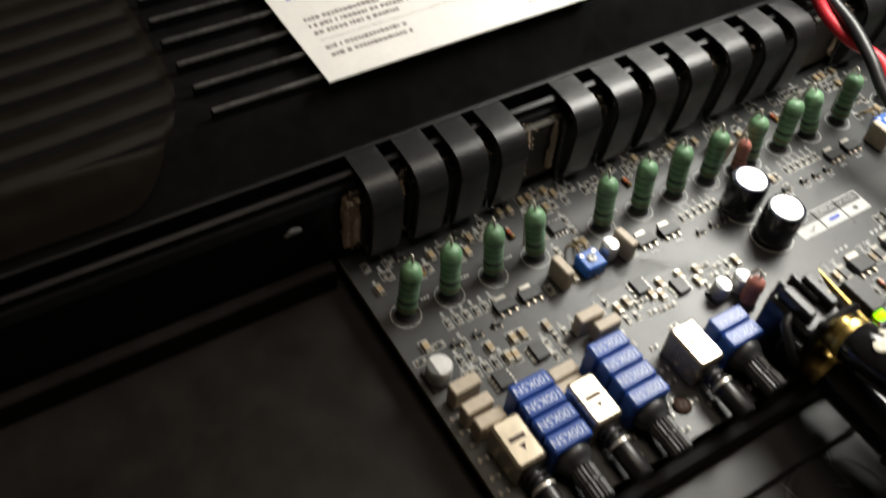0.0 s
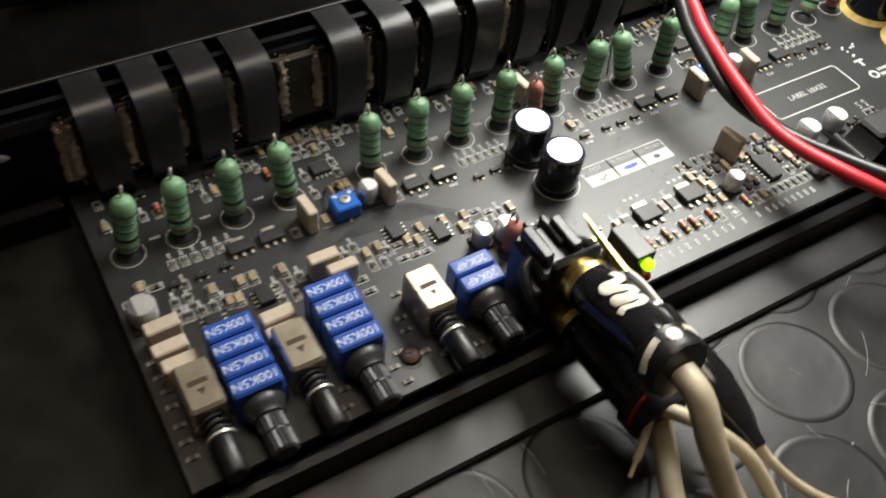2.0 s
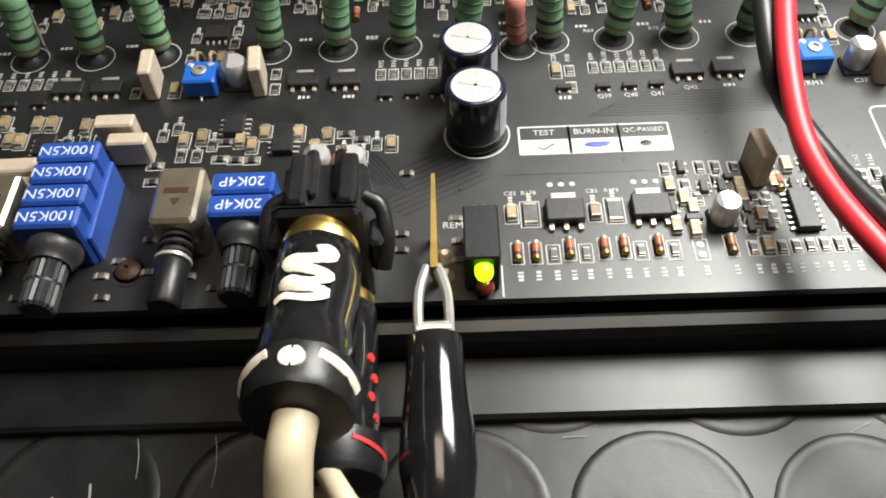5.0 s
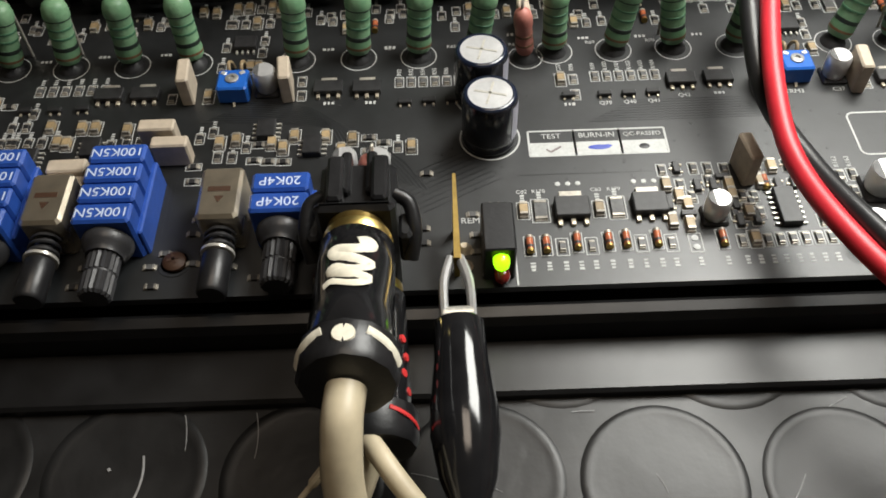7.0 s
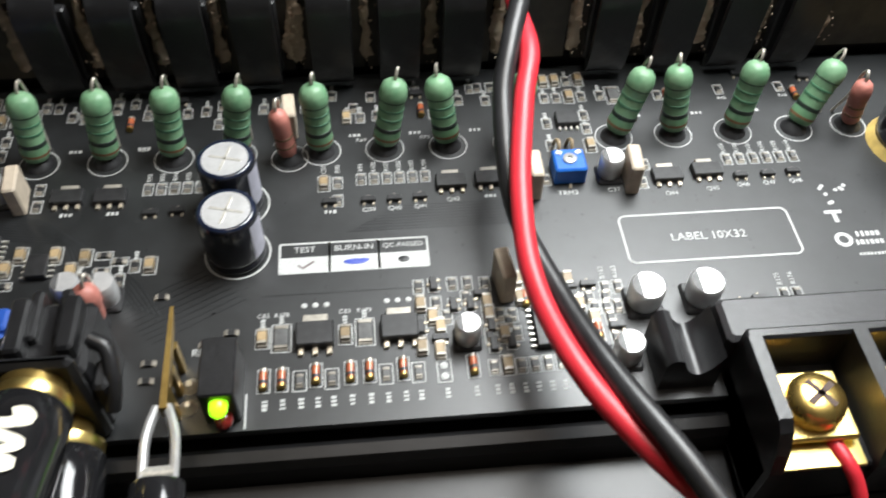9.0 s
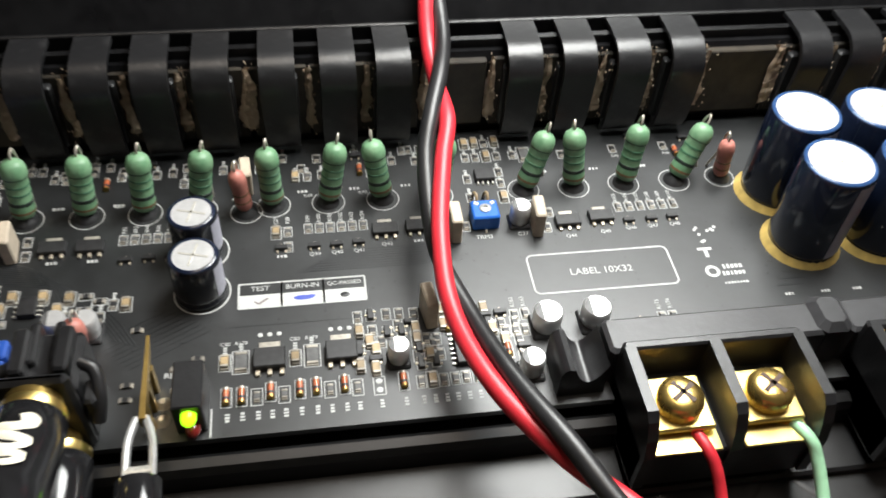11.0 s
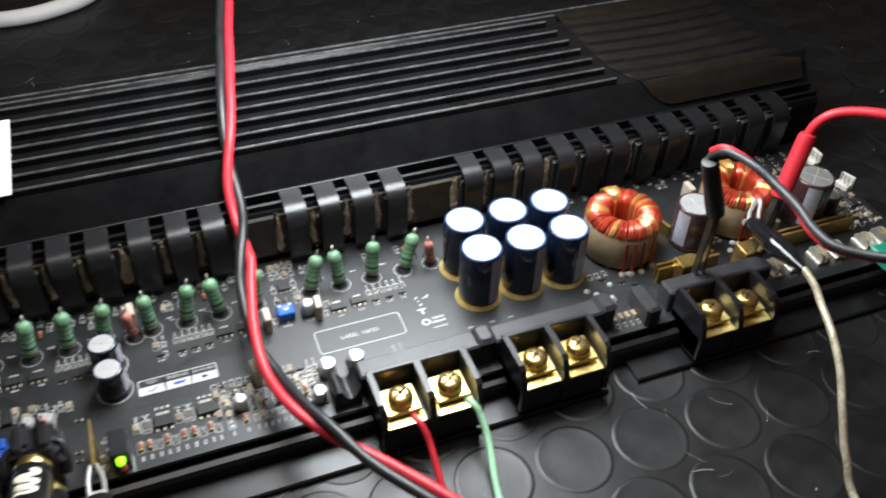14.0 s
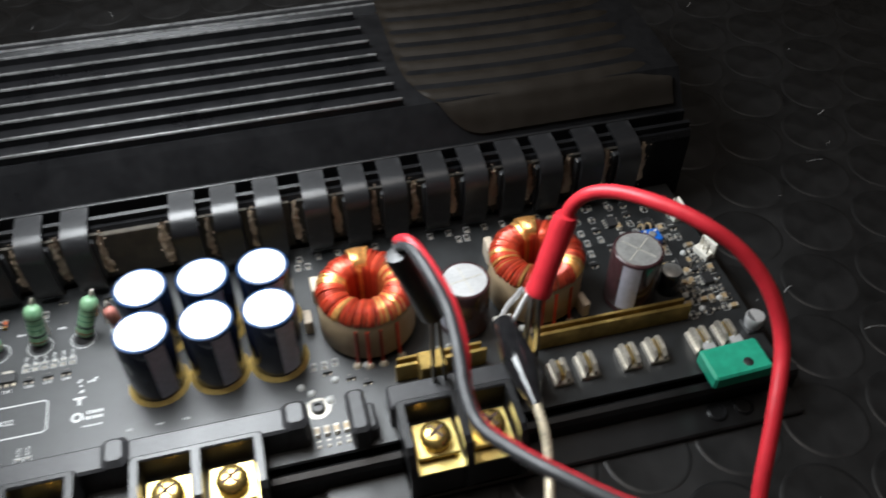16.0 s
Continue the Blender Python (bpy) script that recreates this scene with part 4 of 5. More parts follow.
def resistor(x, y, tx, ty, body="resistor", r=2.75, h=15.0, low=1.8, bands=None):
    """A power resistor standing on end, its top shifted towards (tx, ty)."""
    base, top = Vector((0, 0, 0)), Vector((tx - x, ty - y, 18.5))
    ax = top.normalized()
    colour = "green" if body == "resistor" else "salmon pink"
    ob = thing("power_resistor" if body == "resistor" else "small_resistor", (x, y, 0), colour + " banded resistor standing upright on the board", "resistor", colour + " resistors in a row")
    prof = [(0.6, low), (r * 0.85, low + 0.15), (r, low + 0.9), (r * 1.03, low + 2.2), (r * 0.95, low + 4), (r * 0.96, low + h - 5), (r * 1.06, low + h - 3.6), (r * 1.03, low + h - 2.2), (r * 0.88, low + h - 1.0), (r * 0.6, low + h - 0.3), (r * 0.3, low + h - 0.05), (0.3, low + h + 0.1)]
    part("body", Shape().lathe(prof, base, ax, 22), body, ob)
    for hh, w, key in bands if bands is not None else ((3.2, 0.65, "band_brown"), (5.3, 0.95, "band_dark"), (8.1, 0.5, "band_green"), (10.2, 0.45, "band_green"), (12.4, 0.55, "band_dark")):
        rr = r * (1.0 if hh < 4.5 or hh > 11 else 0.965) + 0.07
        part("band", Shape().lathe([(rr - 0.12, hh + low - 1.8), (rr, hh + low - 1.75), (rr, hh + w + low - 1.8), (rr - 0.12, hh + w + low - 1.75)], base, ax, 22), key, ob)
    tip = base + ax * (low + h)
    part("lead", Shape().tube([tip - ax * 0.5, tip + ax * 1.2, tip + ax * 1.9 + Vector((0.3, 1.2, 0)), tip + Vector((0.3, 2.6, -1.0)), tip + Vector((0.3, 3.2, -6)), Vector((tx - x + 0.3, 4.6, 0))], 0.33, 8), "pad", ob)
    part("lower_lead", Shape().rod((0, 0, -0.5), tuple(ax * (low + 0.5)), 0.45), "tin", ob)
    part("glue_ring", Shape().lathe([(2.9, 0.0), (2.6, 0.7), (1.2, 1.9)], seg=16), "chip", ob)
    return ob


TOPS = [(7.0, 10.0, 60.4), (20.2, 21.4, 61.0), (34.0, 34.2, 61.0), (48.0, 47.0, 61.2), (71.2, 72.2, 61.2), (85.0, 86.4, 61.0), (98.5, 99.6, 60.8), (111.5, 114.0, 60.4), (129.0, 128.4, 59.6),
        (142.3, 145.4, 60.6), (155.8, 153.0, 61.2), (169.5, 171.6, 60.2), (191.8, 197.6, 61.6), (205.0, 203.2, 61.0), (218.4, 220.8, 61.4), (232.2, 239.8, 62.4)]
for x, tx, ty in TOPS:
    resistor(x, 57.8, tx, ty)
SALMON = ((4.2, 0.5, "band_brown"), (6.5, 0.5, "band_brown"), (8.8, 0.5, "band_brown"))
resistor(122.4, 56.2, 120.6, 56.6, "salmon", 2.0, 11.5, 1.6, SALMON)
resistor(244.8, 58.0, 242.6, 57.0, "salmon", 2.0, 11.5, 1.6, SALMON)
resistor(88.6, 17.2, 90.2, 18.0, "salmon", 2.3, 9.0, 1.4, ())

# ---- electrolytic capacitors ----


def capacitor(x, y, r, h, sleeve, rim, label, group, stripe=None, turn=0.0, glue=False):
    ob = thing("electrolytic_capacitor", (x, y, 0), label, "capacitor", group)
    part("sleeve", Shape().lathe([(r - 0.4, 0.3), (r, 0.6), (r, 1.4), (r - 0.25, 2.0), (r, 2.7), (r, h - 0.9), (r - 0.25, h - 0.25)], seg=32), sleeve, ob)
    part("rim", Shape().lathe([(r - 0.15, h - 0.9), (r - 0.3, h - 0.2), (r - 0.7, h + 0.12), (r - 1.1, h + 0.14), (r - 1.3, h - 0.1)], seg=32), rim, ob, "folded sleeve rim")
    part("top", Shape().lathe([(r - 0.95, h - 0.4), (r - 1.15, h + 0.02), (0.01, h + 0.05)], seg=32), "dulltop" if sleeve == "sleeve_brown" and x > 400 else "alu", ob, "bare aluminium top")
    for a in (turn, turn + 90):
        part("vent_score", Shape().sheet(0, 0, h + 0.04, 2 * (r - 2.4), 0.5, 0.07, a), "tin", ob, "scored vent line")
    if stripe:
        v, f = [], []
        for k in range(7):
            a = radians(stripe + (k - 3) * 7)
            for z in (2.8, h - 1.0):
                v.append(((r + 0.05) * math.cos(a), (r + 0.05) * math.sin(a), z))
        f = [(2 * k, 2 * k + 2, 2 * k + 3, 2 * k + 1) for k in range(6)]
        part("stripe", Shape().face_set(v, f, True), "stripe", ob, "pale polarity stripe")
    if glue:
        rng = random.Random(int(x))
        v = [(r - 0.6, 0.02), (r + 1.3, 0.02), (r + 1.0, 0.5), (r + 0.1, 1.7), (r - 0.4, 1.8)]
        part("glue_bead", Shape().lathe(v, seg=26, squash=0.97), "glue", ob, "yellow glue bead")
    return ob


k = 0
for y in (51.2, 33.2):
    for x in (256.6, 275.8, 294.8):
        capacitor(x, y, 8.5, 26.4, "sleeve_blue", "sleeve_rim", "tall navy blue electrolytic capacitor in a block of six", "block of six capacitors", -62 if y < 40 else -70, 20 + 31 * k, True)
        k += 1
capacitor(112.8, 31.4, 5.6, 12.6, "sleeve_black", "sleeve_blue", "black electrolytic capacitor with a bright scored top", "pair of black capacitors", -20, 75)
capacitor(111.8, 44.4, 5.6, 12.6, "sleeve_black", "sleeve_blue", "black electrolytic capacitor with a bright scored top", "pair of black capacitors", -20, 75)
capacitor(357.5, 34.0, 8.4, 21.0, "sleeve_brown", "sleeve_brown", "aubergine electrolytic capacitor between the coils", "aubergine capacitors", 200, 10)
capacitor(416.0, 30.5, 8.7, 24.0, "sleeve_brown", "sleeve_brown", "aubergine electrolytic capacitor with a grey stripe", "aubergine capacitors", -125, 40)


small_black = thing("electrolytic_capacitor", (431.0, 30.5, 0), "small black electrolytic capacitor near the board end", "capacitor")
part("sleeve", Shape().lathe([(3.6, 0.2), (4.0, 0.6), (4.0, 9.2), (3.7, 9.8)], seg=24), "sleeve_black", small_black)
part("top", Shape().lathe([(3.75, 9.5), (3.2, 9.95), (0.01, 9.95)], seg=24), "dulltop", small_black, "dull metal top")


def small_can(x, y, r, h):
    ob = thing("small_capacitor", (x, y, 0), "small silver surface-mount can capacitor", "capacitor", "small silver capacitors")
    part("base", Shape().box(-r * 1.05, r * 1.05, -r * 1.05, r * 1.05, 0, 0.9, 0.4), "chip", ob)
    part("can", Shape().lathe([(r * 0.92, 0.6), (r * 0.88, 1.4), (r, 2.0), (r, h - 0.5), (r - 0.35, h), (0.01, h + 0.02)], seg=24), "alu", ob)
    moon = [(0.9 * r * math.cos(radians(q)), 0.9 * r * math.sin(radians(q))) for q in range(118, 245, 14)]
    n = len(moon)
    part("polarity_mark", Shape().face_set([(x, y, h + 0.03) for x, y in moon] + [(x, y, h + 0.06) for x, y in moon], [tuple(range(n))[::-1], tuple(range(n, 2 * n))] + [(q, (q + 1) % n, n + (q + 1) % n, n + q) for q in range(n)]), "greychip", ob, "dark half-moon polarity mark")


for x, y, r, h in ((154.4, 8.6, 2.35, 5.8), (187.6, 14.0, 3.25, 5.8), (198.6, 14.2, 3.25, 5.8), (181.8, 2.6, 2.6, 5.8), (188.2, 46.4, 2.5, 6.2), (65.5, 48.2, 2.5, 6.0), (90.2, 22.0, 2.6, 6.0), (83.8, 22.9, 2.5, 5.6), (4.6, 37.5, 3.3, 6.2), (452.0, 8.0, 3.2, 5.5)):
    small_can(x, y, r, h)


def film_box(x, y, w, d, h, turn=0.0, lean=(0, 0), label="cream box film capacitor standing on the board"):
    ob = thing("film_capacitor", (x, y, 0), label, "capacitor", "cream film capacitors")
    part("case", Shape().box(-w / 2, w / 2, -d / 2, d / 2, 0.3, h, 0.35, turn, lean), "cream", ob)
    for s in (-1, 1):
        part("pin", Shape().rod((s * w * 0.3 if w > d else 0, 0 if w > d else s * d * 0.3, -0.5), (s * w * 0.3 if w > d else 0, 0 if w > d else s * d * 0.3, 0.6), 0.3, seg=8), "tin", ob)


for x, y, w, d, h, turn in ((48.6, 47.6, 2.6, 7.2, 7.4, 4), (70.0, 47.4, 2.6, 7.2, 7.4, 6), (171.8, 44.2, 2.6, 7.2, 7.6, 0), (192.2, 44.4, 2.6, 7.2, 7.6, -4), (162.2, 19.4, 2.6, 7.0, 8.2, 8), (122.6, 65.0, 2.6, 7.2, 7.0, 4),
                            (6.8, 29.8, 7.6, 3.6, 7.4, 2), (6.6, 24.0, 7.6, 3.4, 7.2, 2), (7.2, 19.4, 7.6, 3.4, 7.2, 0), (29.8, 21.8, 7.6, 3.4, 6.6, 1), (29.6, 18.4, 7.6, 2.8, 5.6, 1), (45.6, 32.0, 7.4, 3.2, 6.8, 0), (48.6, 28.0, 7.4, 3.0, 6.0, 0),
                            (310.5, 57.0, 3.0, 7.0, 7.0, 0), (306.0, 44.0, 2.6, 6.0, 6.0, 0), (403.0, 52.0, 2.6, 6.5, 7.0, 20), (398.0, 28.5, 2.6, 6.0, 6.5, 10), (374.0, 60, 2.8, 7, 8, 0)):
    film_box(x, y, w, d, h, turn)


def trimmer(x, y, label="blue square trimmer potentiometer with a cross-slotted dial"):
    ob = thing("trimmer", (x, y, 0), label, "trimmer", "blue trimmers")
    part("case", Shape().box(-3.3, 3.3, -3.1, 3.1, 0.4, 4.4, 0.4), "trim", ob)
    part("dial", Shape().lathe([(1.45, 4.3), (1.45, 4.7), (1.2, 4.85), (0.6, 4.85), (0.5, 4.5)], seg=16), "dulltop", ob, "pale round dial")
    for s in (-1, 1):
        part("stop", Shape().box(s * 2.0 - 0.6, s * 2.0 + 0.6, 1.3, 2.3, 4.3, 4.6, 0.1, s * 30), "alu", ob)
        part("lead", Shape().tube([(s * 1.3, 3.2, 2.0), (s * 1.4, 5.0, 4.2), (s * 1.4, 7.4, 2.6), (s * 1.4, 8.6, 0)], 0.4, 8), "tan", ob)
    part("front_lead", Shape().rod((0, -3.3, 0.6), (0, -4.1, 0), 0.3, seg=8), "solder", ob)


trimmer(58.6, 47.4)
trimmer(179.7, 47.6)
trimmer(434.5, 53.0)

# ---- controls on the front edge ----


def pot(x, y0, n, text, depth=4.9, w=10.6, h=11.0):
    """A ganged blue potentiometer of n sections with a ribbed black shaft."""
    ob = thing("potentiometer", (x, y0, 0), "blue ganged potentiometer of %s sections with a black shaft" % ("two" if n == 2 else "four"), "potentiometer", "potentiometers on the front edge")
    for k in range(n):
        y = depth * k
        s = part("section", Shape().box(-w / 2, w / 2, y + 0.15, y + depth - 0.25, 0.2, h, 0.5), "blue", ob)
        words("value_print", text, 0, y + depth / 2 - 0.05, h + 0.03, 2.9, "print", s, wide=1.0).rotation_euler = (0, 0, radians(180))
    part("collar", Shape().lathe([(4.6, 0.2), (4.7, 1.0), (4.2, 2.4), (3.6, 3.0), (3.4, 4.0)], (0, 0.2, 5.2), (0, -1, 0), 24), "grey", ob, "dark grey round collar")
    n_rib, out, faces = 18, [], []
    for q, (rr, yy) in enumerate(((3.0, -3.4), (3.0, -7.4), (2.75, -7.5), (2.75, -7.9), (3.0, -8.0), (3.0, -12.0), (2.5, -12.5))):
        for j in range(2 * n_rib):
            a = math.pi * j / n_rib
            rad = rr if j % 2 or q in (2, 3) else rr - 0.32
            out.append((rad * math.cos(a), yy, 5.2 + rad * math.sin(a)))
        if q:
            faces += [((q - 1) * 2 * n_rib + j, (q - 1) * 2 * n_rib + (j + 1) % (2 * n_rib), q * 2 * n_rib + (j + 1) % (2 * n_rib), q * 2 * n_rib + j) for j in range(2 * n_rib)]
    faces.append(tuple(range(6 * 2 * n_rib, 7 * 2 * n_rib)))
    part("spline", Shape().face_set(out, faces), "grey", ob, "ribbed dark shaft")
    part("shaft", Shape().lathe([(2.5, 0), (2.5, 8.0), (2.2, 8.8), (0.01, 8.9)], (0, -3.6, 5.2), (0, -1, 0), 18), "grey", ob)
    part("foot", Shape().box(w / 2 - 0.4, w / 2 + 0.8, 1, depth * n - 1, 0, 6.5, 0.3), "blue", ob)


pot(18.6, 3.2, 4, "100K5N")
pot(41.6, 3.4, 4, "100K5N")
pot(73.2, 4.6, 2, "20K4P")


def push_switch(x, y0, turn=0):
    ob = thing("push_switch", (x, y0, 0), "nickel-plated push switch box with a black plunger", "switch", "push switches on the front edge")
    part("case", Shape().box(-3.9, 3.9, 0, 12.2, 0.3, 9.8, 0.65), "nickel", ob)
    part("slot", Shape().box(-2.2, 2.0, 6.0, 7.2, 9.75, 9.86), "slot", ob, "brown slot in the case")
    part("key_mark", Shape().face_set([(-0.9, 4.9, 9.86), (0.9, 4.9, 9.86), (0, 3.2, 9.86)], [(0, 1, 2)]).face_set([(-0.9, 4.9, 9.80), (0.9, 4.9, 9.80), (0, 3.2, 9.80)], [(2, 1, 0)]), "slot", ob, "small triangular hole")
    part("spring", Shape().tube([(2.6 * math.cos(a * 0.9), -0.3 - a * 0.22, 5 + 2.6 * math.sin(a * 0.9)) for a in range(0, 20)], 0.35, 6, 3), "grey", ob)
    part("stem", Shape().rod((0, 0.5, 5), (0, -5.5, 5), 1.9, seg=16), "grey", ob)
    part("stem_ring", Shape().lathe([(2.2, 0), (3.1, 0.2), (3.1, 0.8), (2.2, 1.0)], (0, -4.4, 5), (0, -1, 0), 20), "tin", ob, "bright ring on the plunger")
    part("plunger", Shape().lathe([(2.6, 0), (2.7, 0.5), (2.7, 8.0), (2.3, 8.5), (0.01, 8.5)], (0, -5.4, 5), (0, -1, 0), 20), "black", ob, "black push button")


push_switch(8.6, 4.6)
push_switch(30.0, 4.7)
push_switch(61.9, 4.8)
screw = thing("board_screw", (52.5, 2.0, 0), "small brass screw through a ringed hole", "screw")
part("head", Shape().lathe([(2.2, 0.05), (2.2, 0.7), (1.5, 1.3), (0.01, 1.4)], seg=16), "slot", screw)
for t in (20, 110):
    part("cross_slot", Shape().sheet(0, 0, 1.1, 2.4, 0.6, 0.34, t), "slot", screw)
part("ring", Shape().lathe([(3.3, 0.02), (3.3, 0.12), (2.6, 0.12), (2.6, 0.02)], seg=24), "trace", screw)
screw2 = thing("board_screw", (304.2, 11.0, 0), "steel screw in a bright ringed board hole", "screw")
part("pad_ring", Shape().lathe([(3.9, 0.02), (3.9, 0.12), (2.2, 0.14), (2.2, 0.02)], seg=28), "pad", screw2, "bright ring of bare pad")
part("head", Shape().lathe([(2.3, 0.1), (2.3, 0.9), (1.8, 1.5), (1.1, 1.6), (1.0, 0.8), (0.01, 0.8)], seg=20), "greychip", screw2)

# ---- status lamp ----
lampholder = thing("indicator_holder", (112.6, 0, 0), "black two-lamp indicator holder with a lit green lamp", "indicator")
part("holder", Shape().box(-2.9, 2.9, -4.2, 6.8, 0.2, 9.0, 0.3), "black", lampholder)
part("green_lamp", Shape().lathe([(1.5, -0.3), (1.5, 1.3), (1.2, 2.1), (0.6, 2.6), (0.01, 2.7)], (0.2, -4.0, 6.4), (0, -1, 0), 20), "led", lampholder, "lit yellow-green lamp")
part("red_lamp", Shape().lathe([(1.5, -0.3), (1.5, 1.3), (1.2, 2.1), (0.6, 2.6), (0.01, 2.7)], (0.4, -4.0, 2.3), (0, -1, 0), 20), "led_off", lampholder, "unlit dark red lamp")

# ---- phono sockets, plugs and cables ----
jack = thing("phono_socket", (88.5, 0, 0), "black stacked pair of phono sockets on the board", "socket")
part("housing", Shape().box(-6.8, 6.4, -3.5, 10.0, 0.2, 17.2, 0.9), "black", jack)
for s in (-1, 1):
    part("housing_rib", Shape().box(s * 3.8 - 1.4, s * 3.8 + 1.4, -1.0, 9.0, 17.0, 20.4, 0.5), "black", jack)
    part("housing_ear", Shape().box(s * 7.8 - 1.2, s * 7.8 + 1.2, -4.4, 1.0, 7, 14, 0.6), "black", jack)
for s in (-1, 1):
    part("housing_arm", Shape().tube([(s * 6.0, 3, 16.5), (s * 8.6, 1.5, 15.5), (s * 9.4, -2.5, 12.5), (s * 8.6, -5.0, 8.5)], 1.3, 10, 5), "black", jack)
    part("housing_clip", Shape().box(s * 2.2 - 0.9, s * 2.2 + 0.9, 2.0, 11.4, 14.5, 18.9, 0.5), "black", jack)
part("housing_bridge", Shape().box(-3.4, 3.4, 9.4, 11.6, 8.0, 15.0, 0.7), "black", jack)
part("housing_neck", Shape().box(-6.6, 6.6, -5.5, -3.4, 1, 23.0, 0.8), "black", jack)
for z in (4.8, 18.0):
    part("sleeve", Shape().lathe([(4.6, 0), (4.8, 0.4), (4.8, 3.5)], (0, -5.4, z), (0, -1, 0), 24), "dullbrass", jack)


def plug(x, y, z, d, label, marks):
    ax = Vector(d).normalized()
    ob = thing("phono_plug", (x, y, z), label, "plug", "phono plugs")
    part("ring", Shape().lathe([(5.2, 0.6), (5.7, 1.0), (5.7, 2.4), (5.4, 3.0)], (0, 0, 0), ax, 28), "brass", ob, "gold-plated ring")
    part("barrel", Shape().lathe([(5.6, 2.8), (6.1, 3.4), (6.2, 9), (6.2, 18.6), (6.35, 18.9), (6.35, 25.5)], (0, 0, 0), ax, 30), "boot", ob)
    part("collar", Shape().lathe([(6.35, 24.0), (7.3, 24.6), (7.3, 29.6), (6.8, 30.6), (3.6, 31.2)], (0, 0, 0), ax, 12), "black", ob, "faceted end collar")
    q = Vector((0, -1, 0)).rotation_difference(ax)
    if marks == "cream":
        zig = [(1.0, -7.6), (2.4, -7.2), (3.0, -8.4), (0.6, -9.4), (-2.2, -9.0), (-2.6, -10.2), (0.2, -11.4), (2.8, -12.4), (1.6, -13.4), (-2.0, -12.8), (-2.8, -13.8), (-0.4, -14.8), (2.6, -15.6), (1.0, -16.6), (-2.4, -15.8), (-3.8, -16.2)]
        pts = [tuple(q @ Vector((u, v, math.sqrt(max(0.1, 6.24 ** 2 - u * u))))) for u, v in zig]
        part("paint_mark", Shape().tube(pts, 0.95, 8, 4, 0.25), "paint", ob, "cream hand-painted squiggle")
        part("paint_dot", Shape().lathe([(1.7, -0.1), (1.6, 0.25), (0.01, 0.35)], tuple(q @ Vector((0, -27.2, 7.0))), tuple(q @ Vector((0, 0, 1))), 16), "paint", ob, "cream paint dot")
    else:
        for u, v in ((1.05, -13.0), (1.2, -16.0), (1.05, -19.2), (1.25, -22.0)):
            part("paint_mark", Shape().lathe([(0.85, -0.2), (0.75, 0.2), (0.01, 0.3)], tuple(q @ Vector((6.25 * math.sin(u), v, 6.25 * math.cos(u)))), tuple(q @ Vector((math.sin(u), 0, math.cos(u)))), 7), "redpaint", ob, "red painted dab")
    for s in (-1, 1):
        arc = [tuple(q @ Vector((7.3 * math.sin(a), -26.0 - 1.6 * abs(a - s * 0.3), 7.3 * math.cos(a)))) for a in [s * (0.45 + 0.2 * k) for k in range(6)]]
        part("stripe", Shape().tube(arc, 0.75 if marks == "cream" else 0.4, 8, 3, 0.3), "paint" if marks == "cream" else "redpaint", ob, "painted stripe on the collar")
    return ob


plug(88.9, -7.6, 18.0, (0, -27, 5.2), "glossy black phono plug with cream painted marks", "cream")
plug(89.6, -7.6, 4.8, (1.0, -27, -1.2), "glossy black phono plug with red painted marks", "red")
solid("signal_cable", Shape().tube([(88.8, -38, 24.0), (88.4, -44, 23.5), (88.5, -51, 16), (92, -59, 3), (97, -70, -7), (106, -95, -9), (125, -150, -9.5), (140, -260, -9.5)], 2.9, 14), "beige", "aged beige round cable from the upper plug", "cable", "beige cables")
solid("signal_cable", Shape().tube([(90.6, -38, 3.5), (88, -44, 1.0), (84, -54, -3), (86, -66, -9), (93, -90, -9.6), (100, -150, -9.6), (100, -260, -9.6)], 2.5, 14), "beige", "aged beige round cable from the lower plug", "cable", "beige cables")
solid("thin_cable", Shape().tube([(89.5, -37, 8), (94, -44, 9), (101, -53, 4), (105, -64, -6), (106, -78, -11), (104, -110, -11.4), (110, -200, -11.4)], 1.7, 10), "beige", "thin beige inner cable", "cable", "beige cables")
solid("wire_stub", Shape().tube([(88, -37, 8), (83, -41, 3), (79, -44, -1)], [0.9, 0.9, 0.5], 8), "beige", "cut stub of a thin pale wire", "wire")

# ---- crocodile clip on the remote terminal ----
rem = thing("remote_terminal", (105, 0, 0), "brass blade terminal standing on the board edge", "terminal")
part("blade", Shape().face_set([(-0.3, 11.8, 11.4), (0.3, 11.8, 11.4), (0.4, 8.4, 9.6), (-0.4, 8.4, 9.6), (-0.6, -6, 6.5), (0.6, -6, 6.5), (0.6, -6, 9.6), (-0.6, -6, 9.6)],
     [(0, 1, 2, 3), (2, 5, 4, 3), (0, 7, 6, 1), (4, 5, 6, 7), (1, 6, 5, 2), (0, 3, 4, 7)]), "dullbrass", rem)
for y in (6.5, 2.0, -2.5):
    part("blade_foot", Shape().box(-0.5, 0.5, y - 0.8, y + 0.8, -0.3, 7.8, 0.1), "dullbrass", rem)
part("blade_foot", Shape().lathe([(1.6, 0), (1.0, 0.6), (0.6, 1.2)], (1.5, 3.0, 0), seg=12).lathe([(1.6, 0), (1.0, 0.6), (0.6, 1.2)], (1.5, -1.0, 0), seg=12), "solder", rem)


